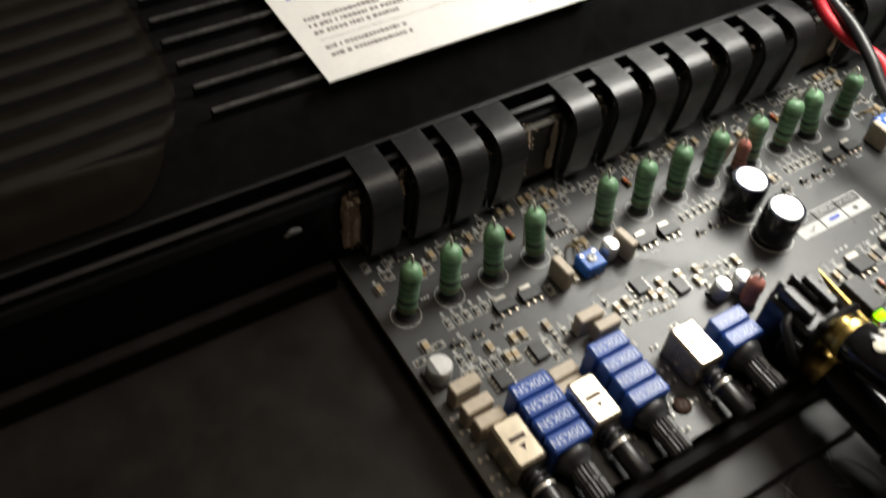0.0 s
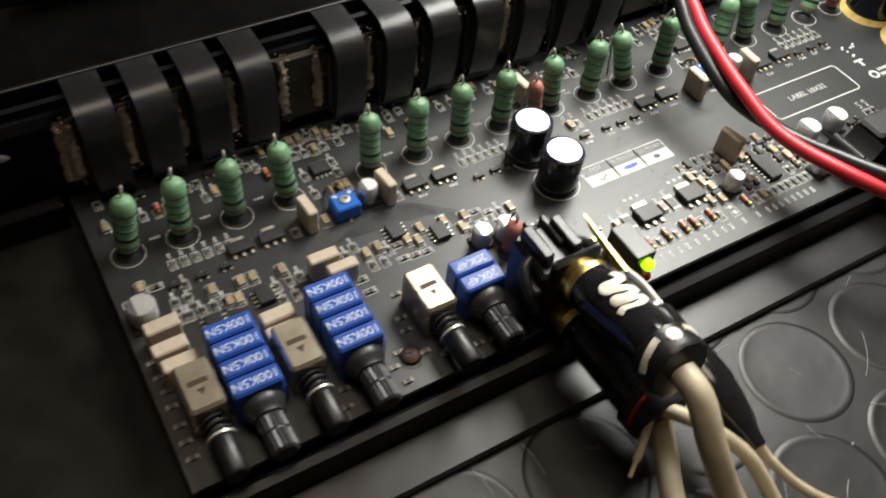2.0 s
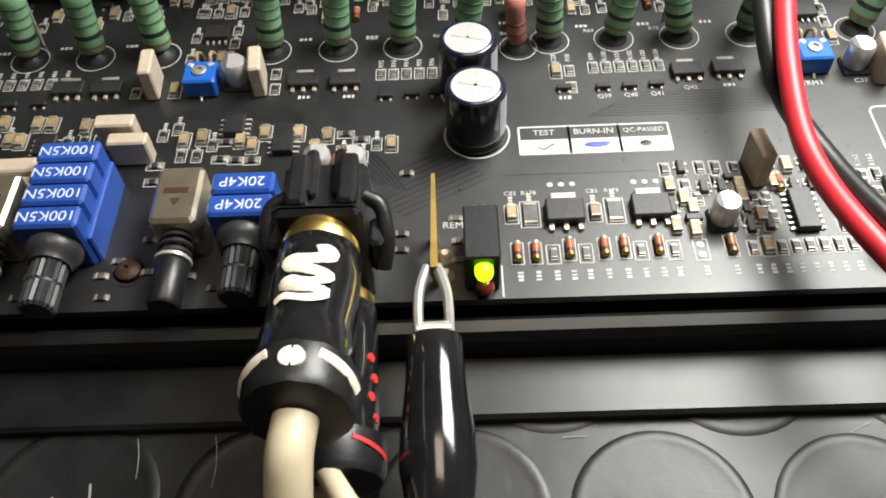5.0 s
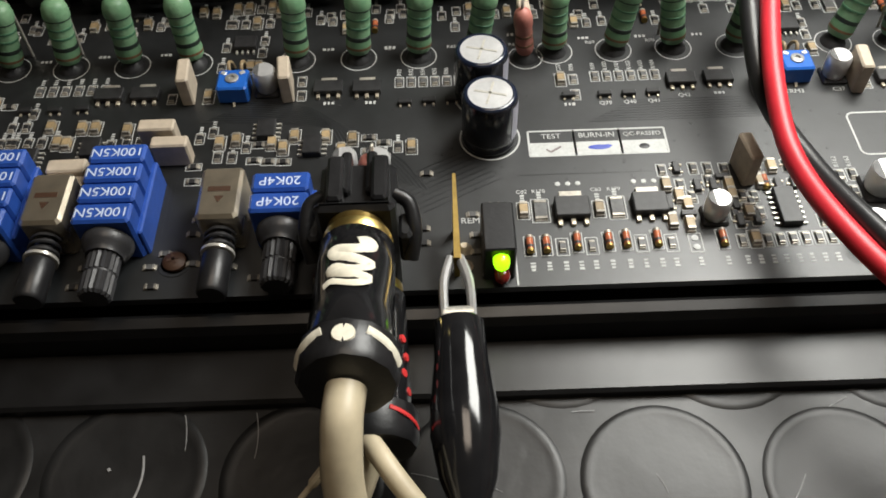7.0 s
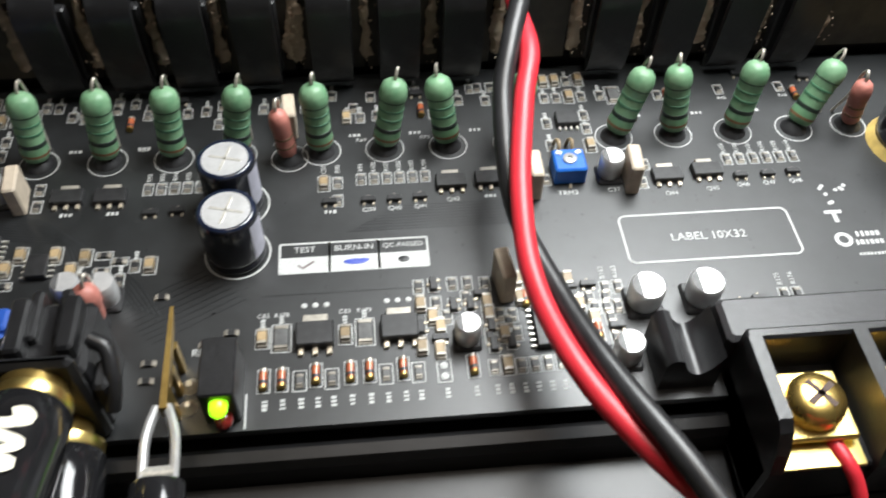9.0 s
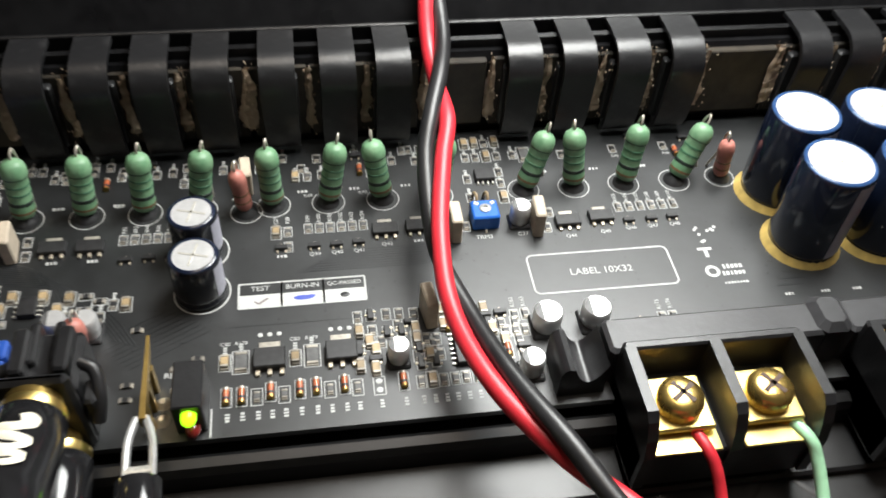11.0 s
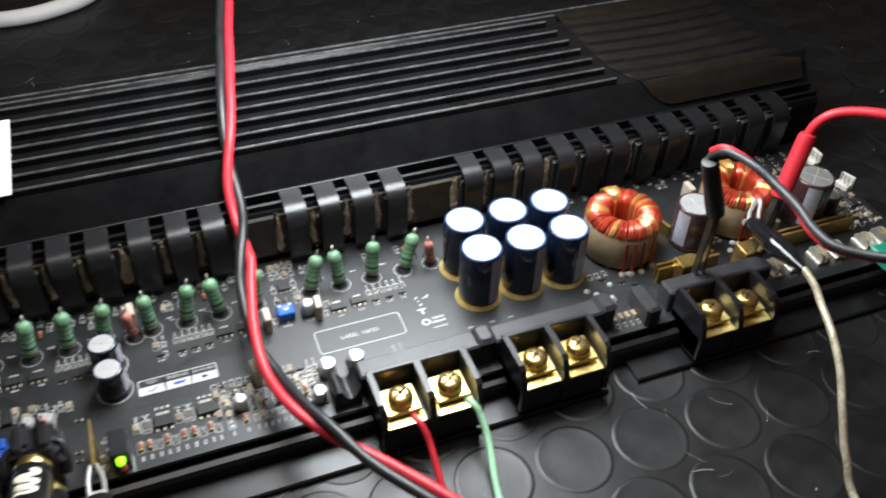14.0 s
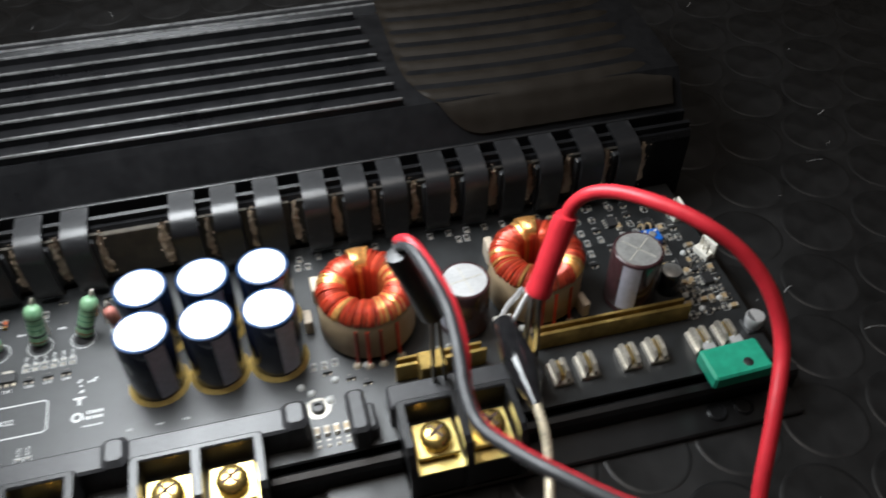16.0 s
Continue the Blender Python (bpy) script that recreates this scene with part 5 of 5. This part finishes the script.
def croc(at, d, length, label, boot="boot", jaw=10.0, r=4.6, bent=(0, 0, 0)):
    """A crocodile clip: two open jaws, then a tapered vinyl boot along d."""
    ax = Vector(d).normalized()
    side = ax.cross(Vector((0, 0, 1)))
    side = side.normalized() if side.length > 0.2 else Vector((1, 0, 0))
    ob = thing("crocodile_clip", at, label, "crocodile clip", "crocodile clips")
    for s in (-1, 1):
        part("jaw", Shape().tube([tuple(side * s * 0.8 - ax * 0.8 + Vector(bent)), tuple(side * s * 1.8 + ax * jaw * 0.2 + Vector(bent) * 0.8), tuple(side * s * 2.3 + ax * jaw * 0.5 + Vector(bent) * 0.5), tuple(side * s * 2.3 + ax * jaw * 1.15)], 0.8, 8, 5, 1.6), "alu", ob, "bright steel jaw")
    part("hinge", Shape().rod(tuple(ax * jaw * 0.9 - side * 2.6), tuple(ax * jaw * 0.9 + side * 2.6), 1.3, seg=12), "tin", ob)
    part("boot", Shape().lathe([(r * 0.70, jaw), (r * 0.80, jaw + 0.6), (r * 0.86, jaw + length * 0.2), (r * 1.04, jaw + length * 0.42), (r * 1.08, jaw + length * 0.55), (r * 0.86, jaw + length * 0.74), (r * 0.5, jaw + length * 0.88), (r * 0.36, jaw + length), (0.6, jaw + length + 0.2)], (0, 0, 0), tuple(ax), 22, 0.85), boot, ob, "tapered vinyl boot")
    return ob


croc((104.6, -6.0, 8.2), (0.02, -1.0, -0.12), 36, "black crocodile clip gripping the brass remote blade", jaw=11.0, r=5.2)
solid("clip_lead", Shape().tube([(105.6, -52.0, 2.8), (108, -56, -1), (114, -63, -7), (124, -72, -11.2), (150, -95, -11.4), (200, -150, -11.4), (260, -260, -11.4)], 1.2, 10), "beige", "thin tan lead of the crocodile clip", "wire")

# ---- screw terminals ----


def terminal_block(x, xs, label):
    """A two-way barrier terminal; x is its left end, xs the screws."""
    ob = thing("terminal_block", (x, -13, 2.2), label, "terminal block", "screw terminals on the front edge")
    a, b = 0.0, xs[1] - xs[0] + 19.0
    mid = (xs[0] + xs[1]) / 2 - x
    part("base", Shape().box(a, b, -9.0, 11.0, -9.5, 2.0, 0.5), "black", ob)
    part("back_wall", Shape().box(a, b, 9.4, 11.6, -6, 11.8, 0.5), "black", ob)
    for q, w in ((a + 1.1, 2.2), (mid, 2.4), (b - 1.1, 2.2)):
        wall = Shape()
        wall.extrude_x([(-9.8, -9), (-9.8, 2.5), (-8.6, 7.0), (-6.8, 10.8), (-5.0, 12.2), (9.8, 12.2), (9.8, -9)], q - w / 2, q + w / 2)
        part("partition", wall, "black", ob)
    part("back_bar", Shape().box(a - 1.5, b + 12.0, 11.4, 20.0, -2.0, 8.6, 0.8), "grey", ob, "dark grey mounting bar")
    if x < 300:
        q = b + 10.6
        part("tab", Shape().box(q - 4.4, q + 3.4, 11.2, 21.0, -2.0, 10.2, 1.6), "grey", ob, "rounded locating tab")
    for sx in xs:
        q = sx - x
        part("plate", Shape().box(q - 6.3, q + 6.3, -5.6, 6.6, 4.2, 5.2, 0.4), "brass", ob, "gold clamp plate")
        part("lower_plate", Shape().box(q - 6.9, q + 6.9, -9.2, 7.0, 2.0, 2.7, 0.1), "brass", ob, "gold lower plate")
        s = part("screw", Shape().lathe([(3.9, 5.0), (4.6, 5.4), (4.7, 7.4), (4.4, 8.6), (3.6, 9.4), (2.4, 9.8), (1.0, 9.9), (0.01, 9.9)], (q, 0, 0), seg=26), "screw_gold", ob, "gold cross-head screw")
        for t in (35, 125):
            part("cross_slot", Shape().sheet(q, 0, 9.3, 5.6, 1.0, 0.64, t), "slot", s)
    return ob


terminal_block(197.8, (207.2, 225.8), "black two-way barrier terminal with gold cross-head screws")
terminal_block(250.4, (259.6, 277.2), "black two-way barrier terminal with gold cross-head screws")
terminal_block(326.4, (336.0, 352.6), "black two-way barrier terminal with gold cross-head screws")
saddle = thing("saddle_post", (185.0, 0.5, 0), "black saddle-shaped plastic post joining the terminal", "post")
prof = [(0, 0.2), (0, 8.6), (0.8, 10.0), (2.2, 10.6), (3.8, 10.2)] + [(4.2 + 9.0 * k / 8, 9.6 - 5.2 * math.sin(math.pi * min(1.0, k / 8 + 0.02)) ** 0.8 + 1.4 * k / 8) for k in range(1, 9)] + [(13.6, 0.2)]
bent = Shape().extrude_x(prof, -5.0, 6.5, True)
bent.v = [(0.8 + y * 0.74, x * 0.9, z * 0.86) for x, y, z in bent.v]
part("post_body", bent, "black", saddle)
solid("mounting_bracket", Shape().box(312.5, 318.5, -6, 9.5, 0.2, 9.5, 1.2).box(316, 321, -4, 6, 0.2, 6, 1.0), "grey", "dark grey slotted mounting bracket on the board edge", "bracket")
for q in range(4):
    piece("chip_capacitor", CHIP["chip_capacitor"], board, 302.6 + 3.0 * q, 2.2, 0.05, 90)
    piece("chip_resistor", CHIP["chip_resistor_grey"], board, 302.6 + 3.0 * q, -2.0, 0.05, 90)

# wires from the first terminal
solid("bare_end_wire", Shape().tube([(209.8, -18.0, 5.0), (211.0, -22, 4.8), (212.2, -25, 2.6), (213, -29, -1.5), (213, -37, -7), (213, -47, -11), (215, -75, -11.7), (232, -130, -11.7), (285, -260, -11.7)], 1.25, 10), "red", "thin red wire clamped under a gold screw", "wire")
solid("bare_end_wire", Shape().tube([(230.2, -18.0, 5.0), (232.2, -22, 4.8), (233.2, -25, 2.4), (233.5, -32, -3), (231, -45, -9), (229.5, -55, -11.3), (226, -75, -11.5), (222, -120, -11.6), (215, -230, -11.6)], 1.3, 10), "green_wire", "thin pale green wire clamped under a gold screw", "wire")

# ---- coils, power end ----


def coil(x, y, R, r, z, label, turn=0):
    ob = thing("toroid_coil", (x, y, 0), label, "coil", "copper toroid coils")
    w = R - r
    part("core_wall", Shape().lathe([(R + 0.3, 1.0), (R + 0.9, 2.0), (R + 0.9, z - 3.4), (R + 0.4, z - 2.6), (R - 1.0, z - 2.6), (r, z - 2.8), (r - 0.2, 1.0), (R + 0.3, 1.0)], seg=48), "core", ob, "tan taped core wall")
    n = 88
    turn_mesh = None
    for k in range(n):
        a = 360.0 * k / n + turn
        if turn_mesh is None:
            pts = [(R + 0.2, 0, z - 3.2), (R + 0.4, 0.2, z - 1.8), (R - 1.2, 0.5, z + 0.4), ((R + r) / 2, 0.6, z + 1.0), (r + 0.3, 0.6, z + 0.2), (r - 1.0, 0.3, z - 3.0), (r - 1.2, 0.0, 4.0), (r - 0.8, 0, 1.2)]
            turn_mesh = [mesh_of("winding", Shape().tube(pts, 0.62, 7, 3), M[key]) for key in ("copper", "copper_glint")]
        # clusters of turns take the lighter copper, as painted highlights
        lot = math.sin(k * 0.37 + turn) + 0.7 * math.sin(k * 0.83 + 1.0) + 0.5 * math.sin(k * 2.9)
        piece("winding", turn_mesh[1 if lot > 0.75 else 0], ob, 0, 0, 0.35 * math.sin(k * 5.3), a + 1.6 * math.sin(k * 1.7))
    for k in range(6):
        a = radians(78 + 5 * k)
        loose = [(rr * math.cos(a), rr * math.sin(a), zz) for rr, zz in ((R - 0.2, z - 2), (R - 0.6, z + 1.4), ((R + r) / 2, z + 2.2), (r + 0.4, z + 1.2), (r - 0.6, z - 3))]
        part("loose_turn", Shape().tube(loose, 0.65, 7, 4), "copper_glint", ob, "bright raised wire turn")
    for k in range(4):
        a = radians(-90 + (-22, -9, 6, 27)[k])
        part("tail", Shape().tube([((R + 1) * math.cos(a), (R + 1) * math.sin(a), z - 5), ((R + 1.6) * math.cos(a), (R + 1.6) * math.sin(a), 4), ((R + 2.4) * math.cos(a), (R + 2.4) * math.sin(a), 0.3)], 0.6, 8, 5), "copper", ob)
        part("solder_dome", Shape().lathe([(1.5, 0), (1.3, 0.6), (0.6, 1.3)], ((R + 2.6) * math.cos(a), (R + 2.6) * math.sin(a), 0), seg=12), "solder", ob)
    return ob


coil(325.8, 40.8, 15.2, 7.6, 20.6, "red copper wound toroid coil on a tan core")
coil(384.6, 41.0, 15.2, 7.6, 20.8, "red copper wound toroid coil on a tan core", 5)

for x0, x1, y, n in ((330, 360, 15.5, "brass_bar"), (378, 432, 16.5, "brass_bar")):
    solid(n, Shape().box(x0, x1, y - 0.7, y + 0.7, 0.2, 7.5, 0.2).box(x0 + 1, x1 - 1, y + 2.6, y + 3.8, 0.2, 7.0, 0.2), "dullbrass", "dull brass bus bar standing on edge", "bus bar", "brass bars")
solid("brass_bar", Shape().box(347.5, 349, 38, 58, 0.2, 6.5, 0.2, 14), "dullbrass", "dull brass strip standing on edge", "bus bar", "brass bars")
solid("brass_post", Shape().box(337, 345.5, 9, 16, 0.2, 12.0, 0.3), "dullbrass", "folded brass clamp post", "clamp")
solid("brass_post", Shape().box(366.5, 374, 7, 15, 0.2, 12.0, 0.3), "dullbrass", "folded brass clamp post", "clamp")

fuse = None
for x, y in ((381.5, 4.6), (391, 5.2), (405.5, 5.0), (415, 5.4), (431, 5.6), (440.5, 6.2)):
    if fuse is None:
        fuse = thing("fuse_contact", (x, y, 0), "springy tinned fuse contact on the board", "contact", "fuse contacts")
        for s in (-1.6, 1.6):
            part("blade", Shape().extrude_x([(-4.3, 0.1), (-4.3, 3.6), (-2.5, 5.2), (2.5, 5.2), (4.3, 3.6), (4.3, 0.1)], s - 0.55, s + 0.55), "pad", fuse)
        part("foot", Shape().box(-3.2, 3.2, -4.6, 4.6, 0.05, 1.6, 0.3), "pad", fuse)
        part("middle_leaf", Shape().box(-0.5, 0.5, -3.2, 3.2, 0.5, 4.2, 0.2), "brass", fuse, "yellowish middle leaf")
    else:
        copy_thing(fuse, pose(x * 0.001, y * 0.001, 0))
conn = thing("green_connector", (436.6, -6.0, 0), "flat green plastic blade plug at the board edge", "connector")
part("plug_body", Shape().box(-10.2, 10.2, -7.2, 5.0, 1.6, 6.6, 0.7, 2), "teal", conn)
part("hole", Shape().lathe([(1.7, 6.62), (1.6, 6.7), (0.01, 6.7)], (3.0, -3.4, 0), seg=16), "chip", conn, "round dark hole")
part("prong", Shape().box(-7, -3, 5, 9, 3.4, 4.2).box(3, 7, 4.8, 9, 3.4, 4.2), "alu", conn)
for x, y, a in ((451.0, 43.0, 20), (449.5, 64.0, 0)):
    c = thing("pin_header", (x, y, 0), "small white nylon wire header", "connector", "white headers")
    part("shroud", Shape().box(-2.2, 2.0, -3.4, 3.4, 0.2, 2.6, 0.3, a).box(0.9, 2.0, -3.4, 3.4, 0.2, 7.0, 0.3, a), "white", c)
    for k in (-2.5, 0, 2.5):
        part("pin", Shape().rod((-0.5, k, 2.5), (-0.5, k, 7), 0.35, seg=8), "tin", c)

# ---- test leads at the power end ----
bk = thing("test_plug", (342, 6, 0), "black vinyl-booted clip standing on a brass post", "test clip")
part("jaw", Shape().box(-2.4, -1.6, -1.8, 1.8, 10, 44.5, 0.3, 0, (-0.6, -2)).box(1.2, 2.0, -1.8, 1.8, 10, 44.5, 0.3, 0, (-2.6, -2)), "bare", bk, "dull stained metal jaws")
part("boot", Shape().lathe([(2.8, 0), (3.6, 0.5), (3.7, 6), (3.4, 16), (3.3, 26.5), (2.9, 27.8), (1.6, 28)], (-2.4, -2.4, 44.5), (-0.36, 0.02, 1), 20), "black", bk, "matt black boot")
LEAD = [(331.2, 5.6, 71.5), (332.2, 1.5, 76.2), (333.6, -3.5, 77.9), (335.4, -12.8, 78.6), (336.9, -22, 77.5), (336.2, -34, 77.6), (335.0, -44, 76.6), (335.6, -53, 76.8), (340, -61.5, 79), (346, -71, 83), (357, -83, 86), (372, -90, 86), (420, -104, 78), (500, -130, 40), (590, -170, -8), (700, -230, -10.7)]
solid("test_lead", Shape().tube(LEAD, 1.45, 12), "greywire", "grey-black half of a twin test lead sagging over the terminals", "cable", "twin test lead")
solid("test_lead", Shape().tube([(x + (1.7 if k < 6 else 0.8), y + 1.7, z - 2.2) if k > 3 else (x + 0.5 * k, y + 0.5 * k, z + 2.4 - 1.3 * k) for k, (x, y, z) in enumerate(LEAD)], 1.45, 12), "red", "red half of a twin test lead sagging over the terminals", "cable", "twin test lead")
rp = thing("test_plug", (375, 8, 0), "red insulated plug standing on a brass post", "test clip")
part("jaw", Shape().box(-5.8, -5.0, -1.8, 1.8, 10, 44, 0.3, 0, (-0.6, -3)).box(-1.6, -0.8, -1.8, 1.8, 10, 44, 0.3, 0, (-2.5, -3)), "bare", rp, "dull stained metal jaws")
part("boot", Shape().lathe([(2.6, 0), (3.8, 0.5), (3.9, 2.0), (3.45, 3.4), (3.45, 25), (3.0, 26.6), (2.0, 27)], (-4.6, -3.4, 43.5), (0.30, 0.17, 1), 22), "red", rp, "red plastic sleeve")
solid("test_lead", Shape().tube([(377.9, 8.9, 68), (379.6, 8.6, 73), (383.0, 6.4, 77.8), (388.5, 1.5, 81.0), (395, -7, 83.4), (402.5, -15.5, 82.8), (411, -23, 77.5), (416.4, -31, 69.5), (417.3, -40, 59.5), (410.5, -53, 50), (404, -64.5, 39), (400, -76, 24), (398, -88, 8), (396, -102, -6), (392, -125, -10.9), (370, -220, -11.1)], 1.95, 14), "red", "thick red test lead looping down to the mat", "cable")
croc((361.5, 15.0, 31.0), (-0.02, -1.0, 0.10), 33, "black crocodile clip with scuffed boot over the terminal", jaw=9.0, r=4.4, bent=(9.5, 0, 2))
solid("clear_cable", Shape().tube([(360.6, -26.0, 35.4), (360.6, -33, 33.4), (359.6, -40, 30), (356, -52, 27), (352.6, -63, 21), (348.5, -73, 13), (346, -84, 1), (344, -100, -9), (340, -160, -11.2), (330, -260, -11.2)], 1.4, 12), "clear", "clear jacketed braided cable", "cable")

# ---- the twisted supply pair ----
CORE = [(205, 420, 40), (200, 260, 64), (192, 200, 66), (186, 170, 63), (182, 147, 60), (179, 132, 58), (176.5, 119, 54), (174, 107, 48.5), (172, 98, 41.5), (171, 89, 35.5), (170.7, 79, 30.5), (170, 68, 28), (168.5, 56, 26.5), (166, 45, 22.5), (164.5, 26, 17.3),
        (166.7, 9, 15.0), (171.6, -9, 16.5), (180, -25, 17), (190, -40, 16.5), (205, -60, 16), (224, -84, 12), (250, -115, 4), (310, -190, -8)]
TWIST = [180, 180, 180, 180, 180, 180, 175, 135, 85, 30, -30, -85, -165, -190, -260, -335, -370, -440, -515, -540, -540, -540, -540]


def strand(phase):
    out = []
    for i, p in enumerate(CORE):
        a = radians(TWIST[i] + phase)
        d = (Vector(CORE[min(i + 1, len(CORE) - 1)]) - Vector(CORE[max(i - 1, 0)])).normalized()
        s = d.cross(Vector((0, 0, 1))).normalized()
        u = s.cross(d)
        out.append(tuple(Vector(p) + (s * math.cos(a) + u * math.sin(a)) * 1.95))
    return out


solid("supply_wire", Shape().tube(strand(0), 1.95, 14, 10), "red", "red wire of a twisted supply pair over the board", "wire", "twisted supply pair")
solid("supply_wire", Shape().tube(strand(180), 1.95, 14, 10), "blackwire", "black wire of a twisted supply pair over the board", "wire", "twisted supply pair")

# ---- the card on the fins ----
card = thing("business_card", (49.3, 126.6, 44.9), "white business card with a blue swoosh lying on the fins", "card")
card.rotation_euler = (0, 0, radians(0.4))
part("card_sheet", Shape().box(-41.8, 41.8, -26.9, 26.9, 0, 0.35), "card", card)
v, f = [], []
upper = smooth_line([(-8, 19.8, 0.4), (6, 21.0, 0.4), (16, 21.5, 0.4), (24, 21.0, 0.4), (30, 18.9, 0.4), (34, 15.2, 0.4), (36, 9.8, 0.4)], 6)
lower = smooth_line([(-8, 19.7, 0.4), (6, 19.9, 0.4), (13, 19.0, 0.4), (19, 17.3, 0.4), (23, 14.8, 0.4), (25.6, 12.2, 0.4), (27, 9.4, 0.4)], 6)
for p, q in zip(upper, lower):
    v += [tuple(p), tuple(q)]
f = [(2 * k, 2 * k + 1, 2 * k + 3, 2 * k + 2) for k in range(len(upper) - 1)]
part("blue_swoosh", Shape().face_set(v, f), "inkblue", card, "blue swoosh")
logo = Shape()
for x, w, h, hollow in ((-32.0, 8.8, 7.6, 1), (-25.4, 1.4, 5.8, 0), (-18.6, 8.2, 7.6, 1), (-9.8, 6.0, 5.6, 1), (-2.2, 7.4, 7.6, 0), (5.0, 5.4, 5.6, 1), (11.8, 5.8, 5.6, 1), (19.4, 5.6, 7.6, 1)):
    y0 = 10.6
    if hollow:
        t = 1.5
        for dx, dy, a, b in ((0, h - t / 2, w, t), (0, t / 2, w, t), (-w / 2 + t / 2, h / 2, t, h), (w / 2 - t / 2, h / 2, t, h)):
            logo.sheet(x + dx, y0 + dy, 0.38, a, b, 0.05)
    elif w > 3:
        logo.sheet(x, y0 + h - 0.8, 0.38, w, 1.6, 0.05).sheet(x, y0 + h / 2, 0.38, 1.8, h, 0.05)
    else:
        logo.sheet(x, y0 + h / 2, 0.38, w, h, 0.05)
tagged(part("logo", logo, "ink", card, "black block logo"), kind="stuff")
small = Shape()
rng = random.Random(3)
for y, w in ((-1.9, 22), (-5.0, 29), (-8.1, 25), (-14.6, 23), (-17.8, 23)):
    x = -36.6
    while x < -36.6 + w:
        d = rng.uniform(0.5, 1.3)
        small.sheet(x + d / 2, y + rng.uniform(-0.1, 0.1), 0.38, d, rng.uniform(0.95, 1.35), 0.04)
        x += d + (0.9 if rng.random() < 0.16 else 0.28)
x = 21.7
while x < 35:
    small.sheet(x + 0.5, -21.4, 0.38, 0.9, 0.45, 0.04)
    x += 1.3
small.sheet(-16, -11.4, 0.38, 41, 0.12, 0.04)
tagged(part("address_print", small, "inkgrey", card, "rows of small grey print"), kind="stuff")
line = Shape()
x = -37.0
while x < 24:
    d = rng.uniform(0.8, 2.6)
    line.sheet(x + d / 2, 8.5, 0.38, d, 1.15, 0.04)
    x += d + 0.5
tagged(part("motto_print", line, "inkpale", card, "pale blue line of small print"), kind="stuff")

# pale cable coil far behind on the bench
solid("pale_cable", Shape().tube([(-120, 400, -8), (-40, 390, -8), (30, 372, -8), (75, 362, -8), (105, 368, -8), (128, 385, -8), (135, 420, -8), (110, 480, -9)], 5.0, 12), "card", "pale thick cable lying on the mat", "cable")

# pale scuffs on the mat
scuff = Shape()
rng = random.Random(11)
for k in range(110):
    x, y = rng.uniform(-60, 640), rng.choice((rng.uniform(-150, -26), rng.uniform(205, 420), rng.uniform(-60, 300)))
    if -128 < x < 463 and -24 < y < 196:
        continue
    a0, n, r = rng.uniform(0, 360), rng.randint(3, 6), rng.uniform(6, 16)
    pts = [(x + r * math.cos(radians(a0 + 9 * q)), y + r * math.sin(radians(a0 + 9 * q)), TABLE + 0.42) for q in range(n)]
    scuff.tube(pts, rng.uniform(0.08, 0.22), 5, 2, 0.25)
for k in range(70):
    x, y, a0, r = rng.uniform(-40, 330), rng.uniform(-95, -25), rng.uniform(0, 360), rng.uniform(5, 30)
    pts = [(x + r * math.cos(radians(a0 + 6 * q)), y + r * math.sin(radians(a0 + 6 * q)), TABLE + 0.30) for q in range(rng.randint(3, 6))]
    scuff.tube(pts, rng.uniform(0.04, 0.09), 5, 2, 0.2)
for k in range(160):
    x, y = rng.uniform(-60, 640), rng.uniform(-150, 420)
    if -128 < x < 463 and -24 < y < 196:
        continue
    scuff.box(x, x + rng.uniform(0.3, 1.1), y, y + rng.uniform(0.2, 0.8), TABLE + 0.3, TABLE + 0.5, 0, rng.uniform(0, 90))
solid("scuff_marks", scuff, "dust", "pale scuffs and dust specks on the rubber mat", "scuffs", kind="stuff")
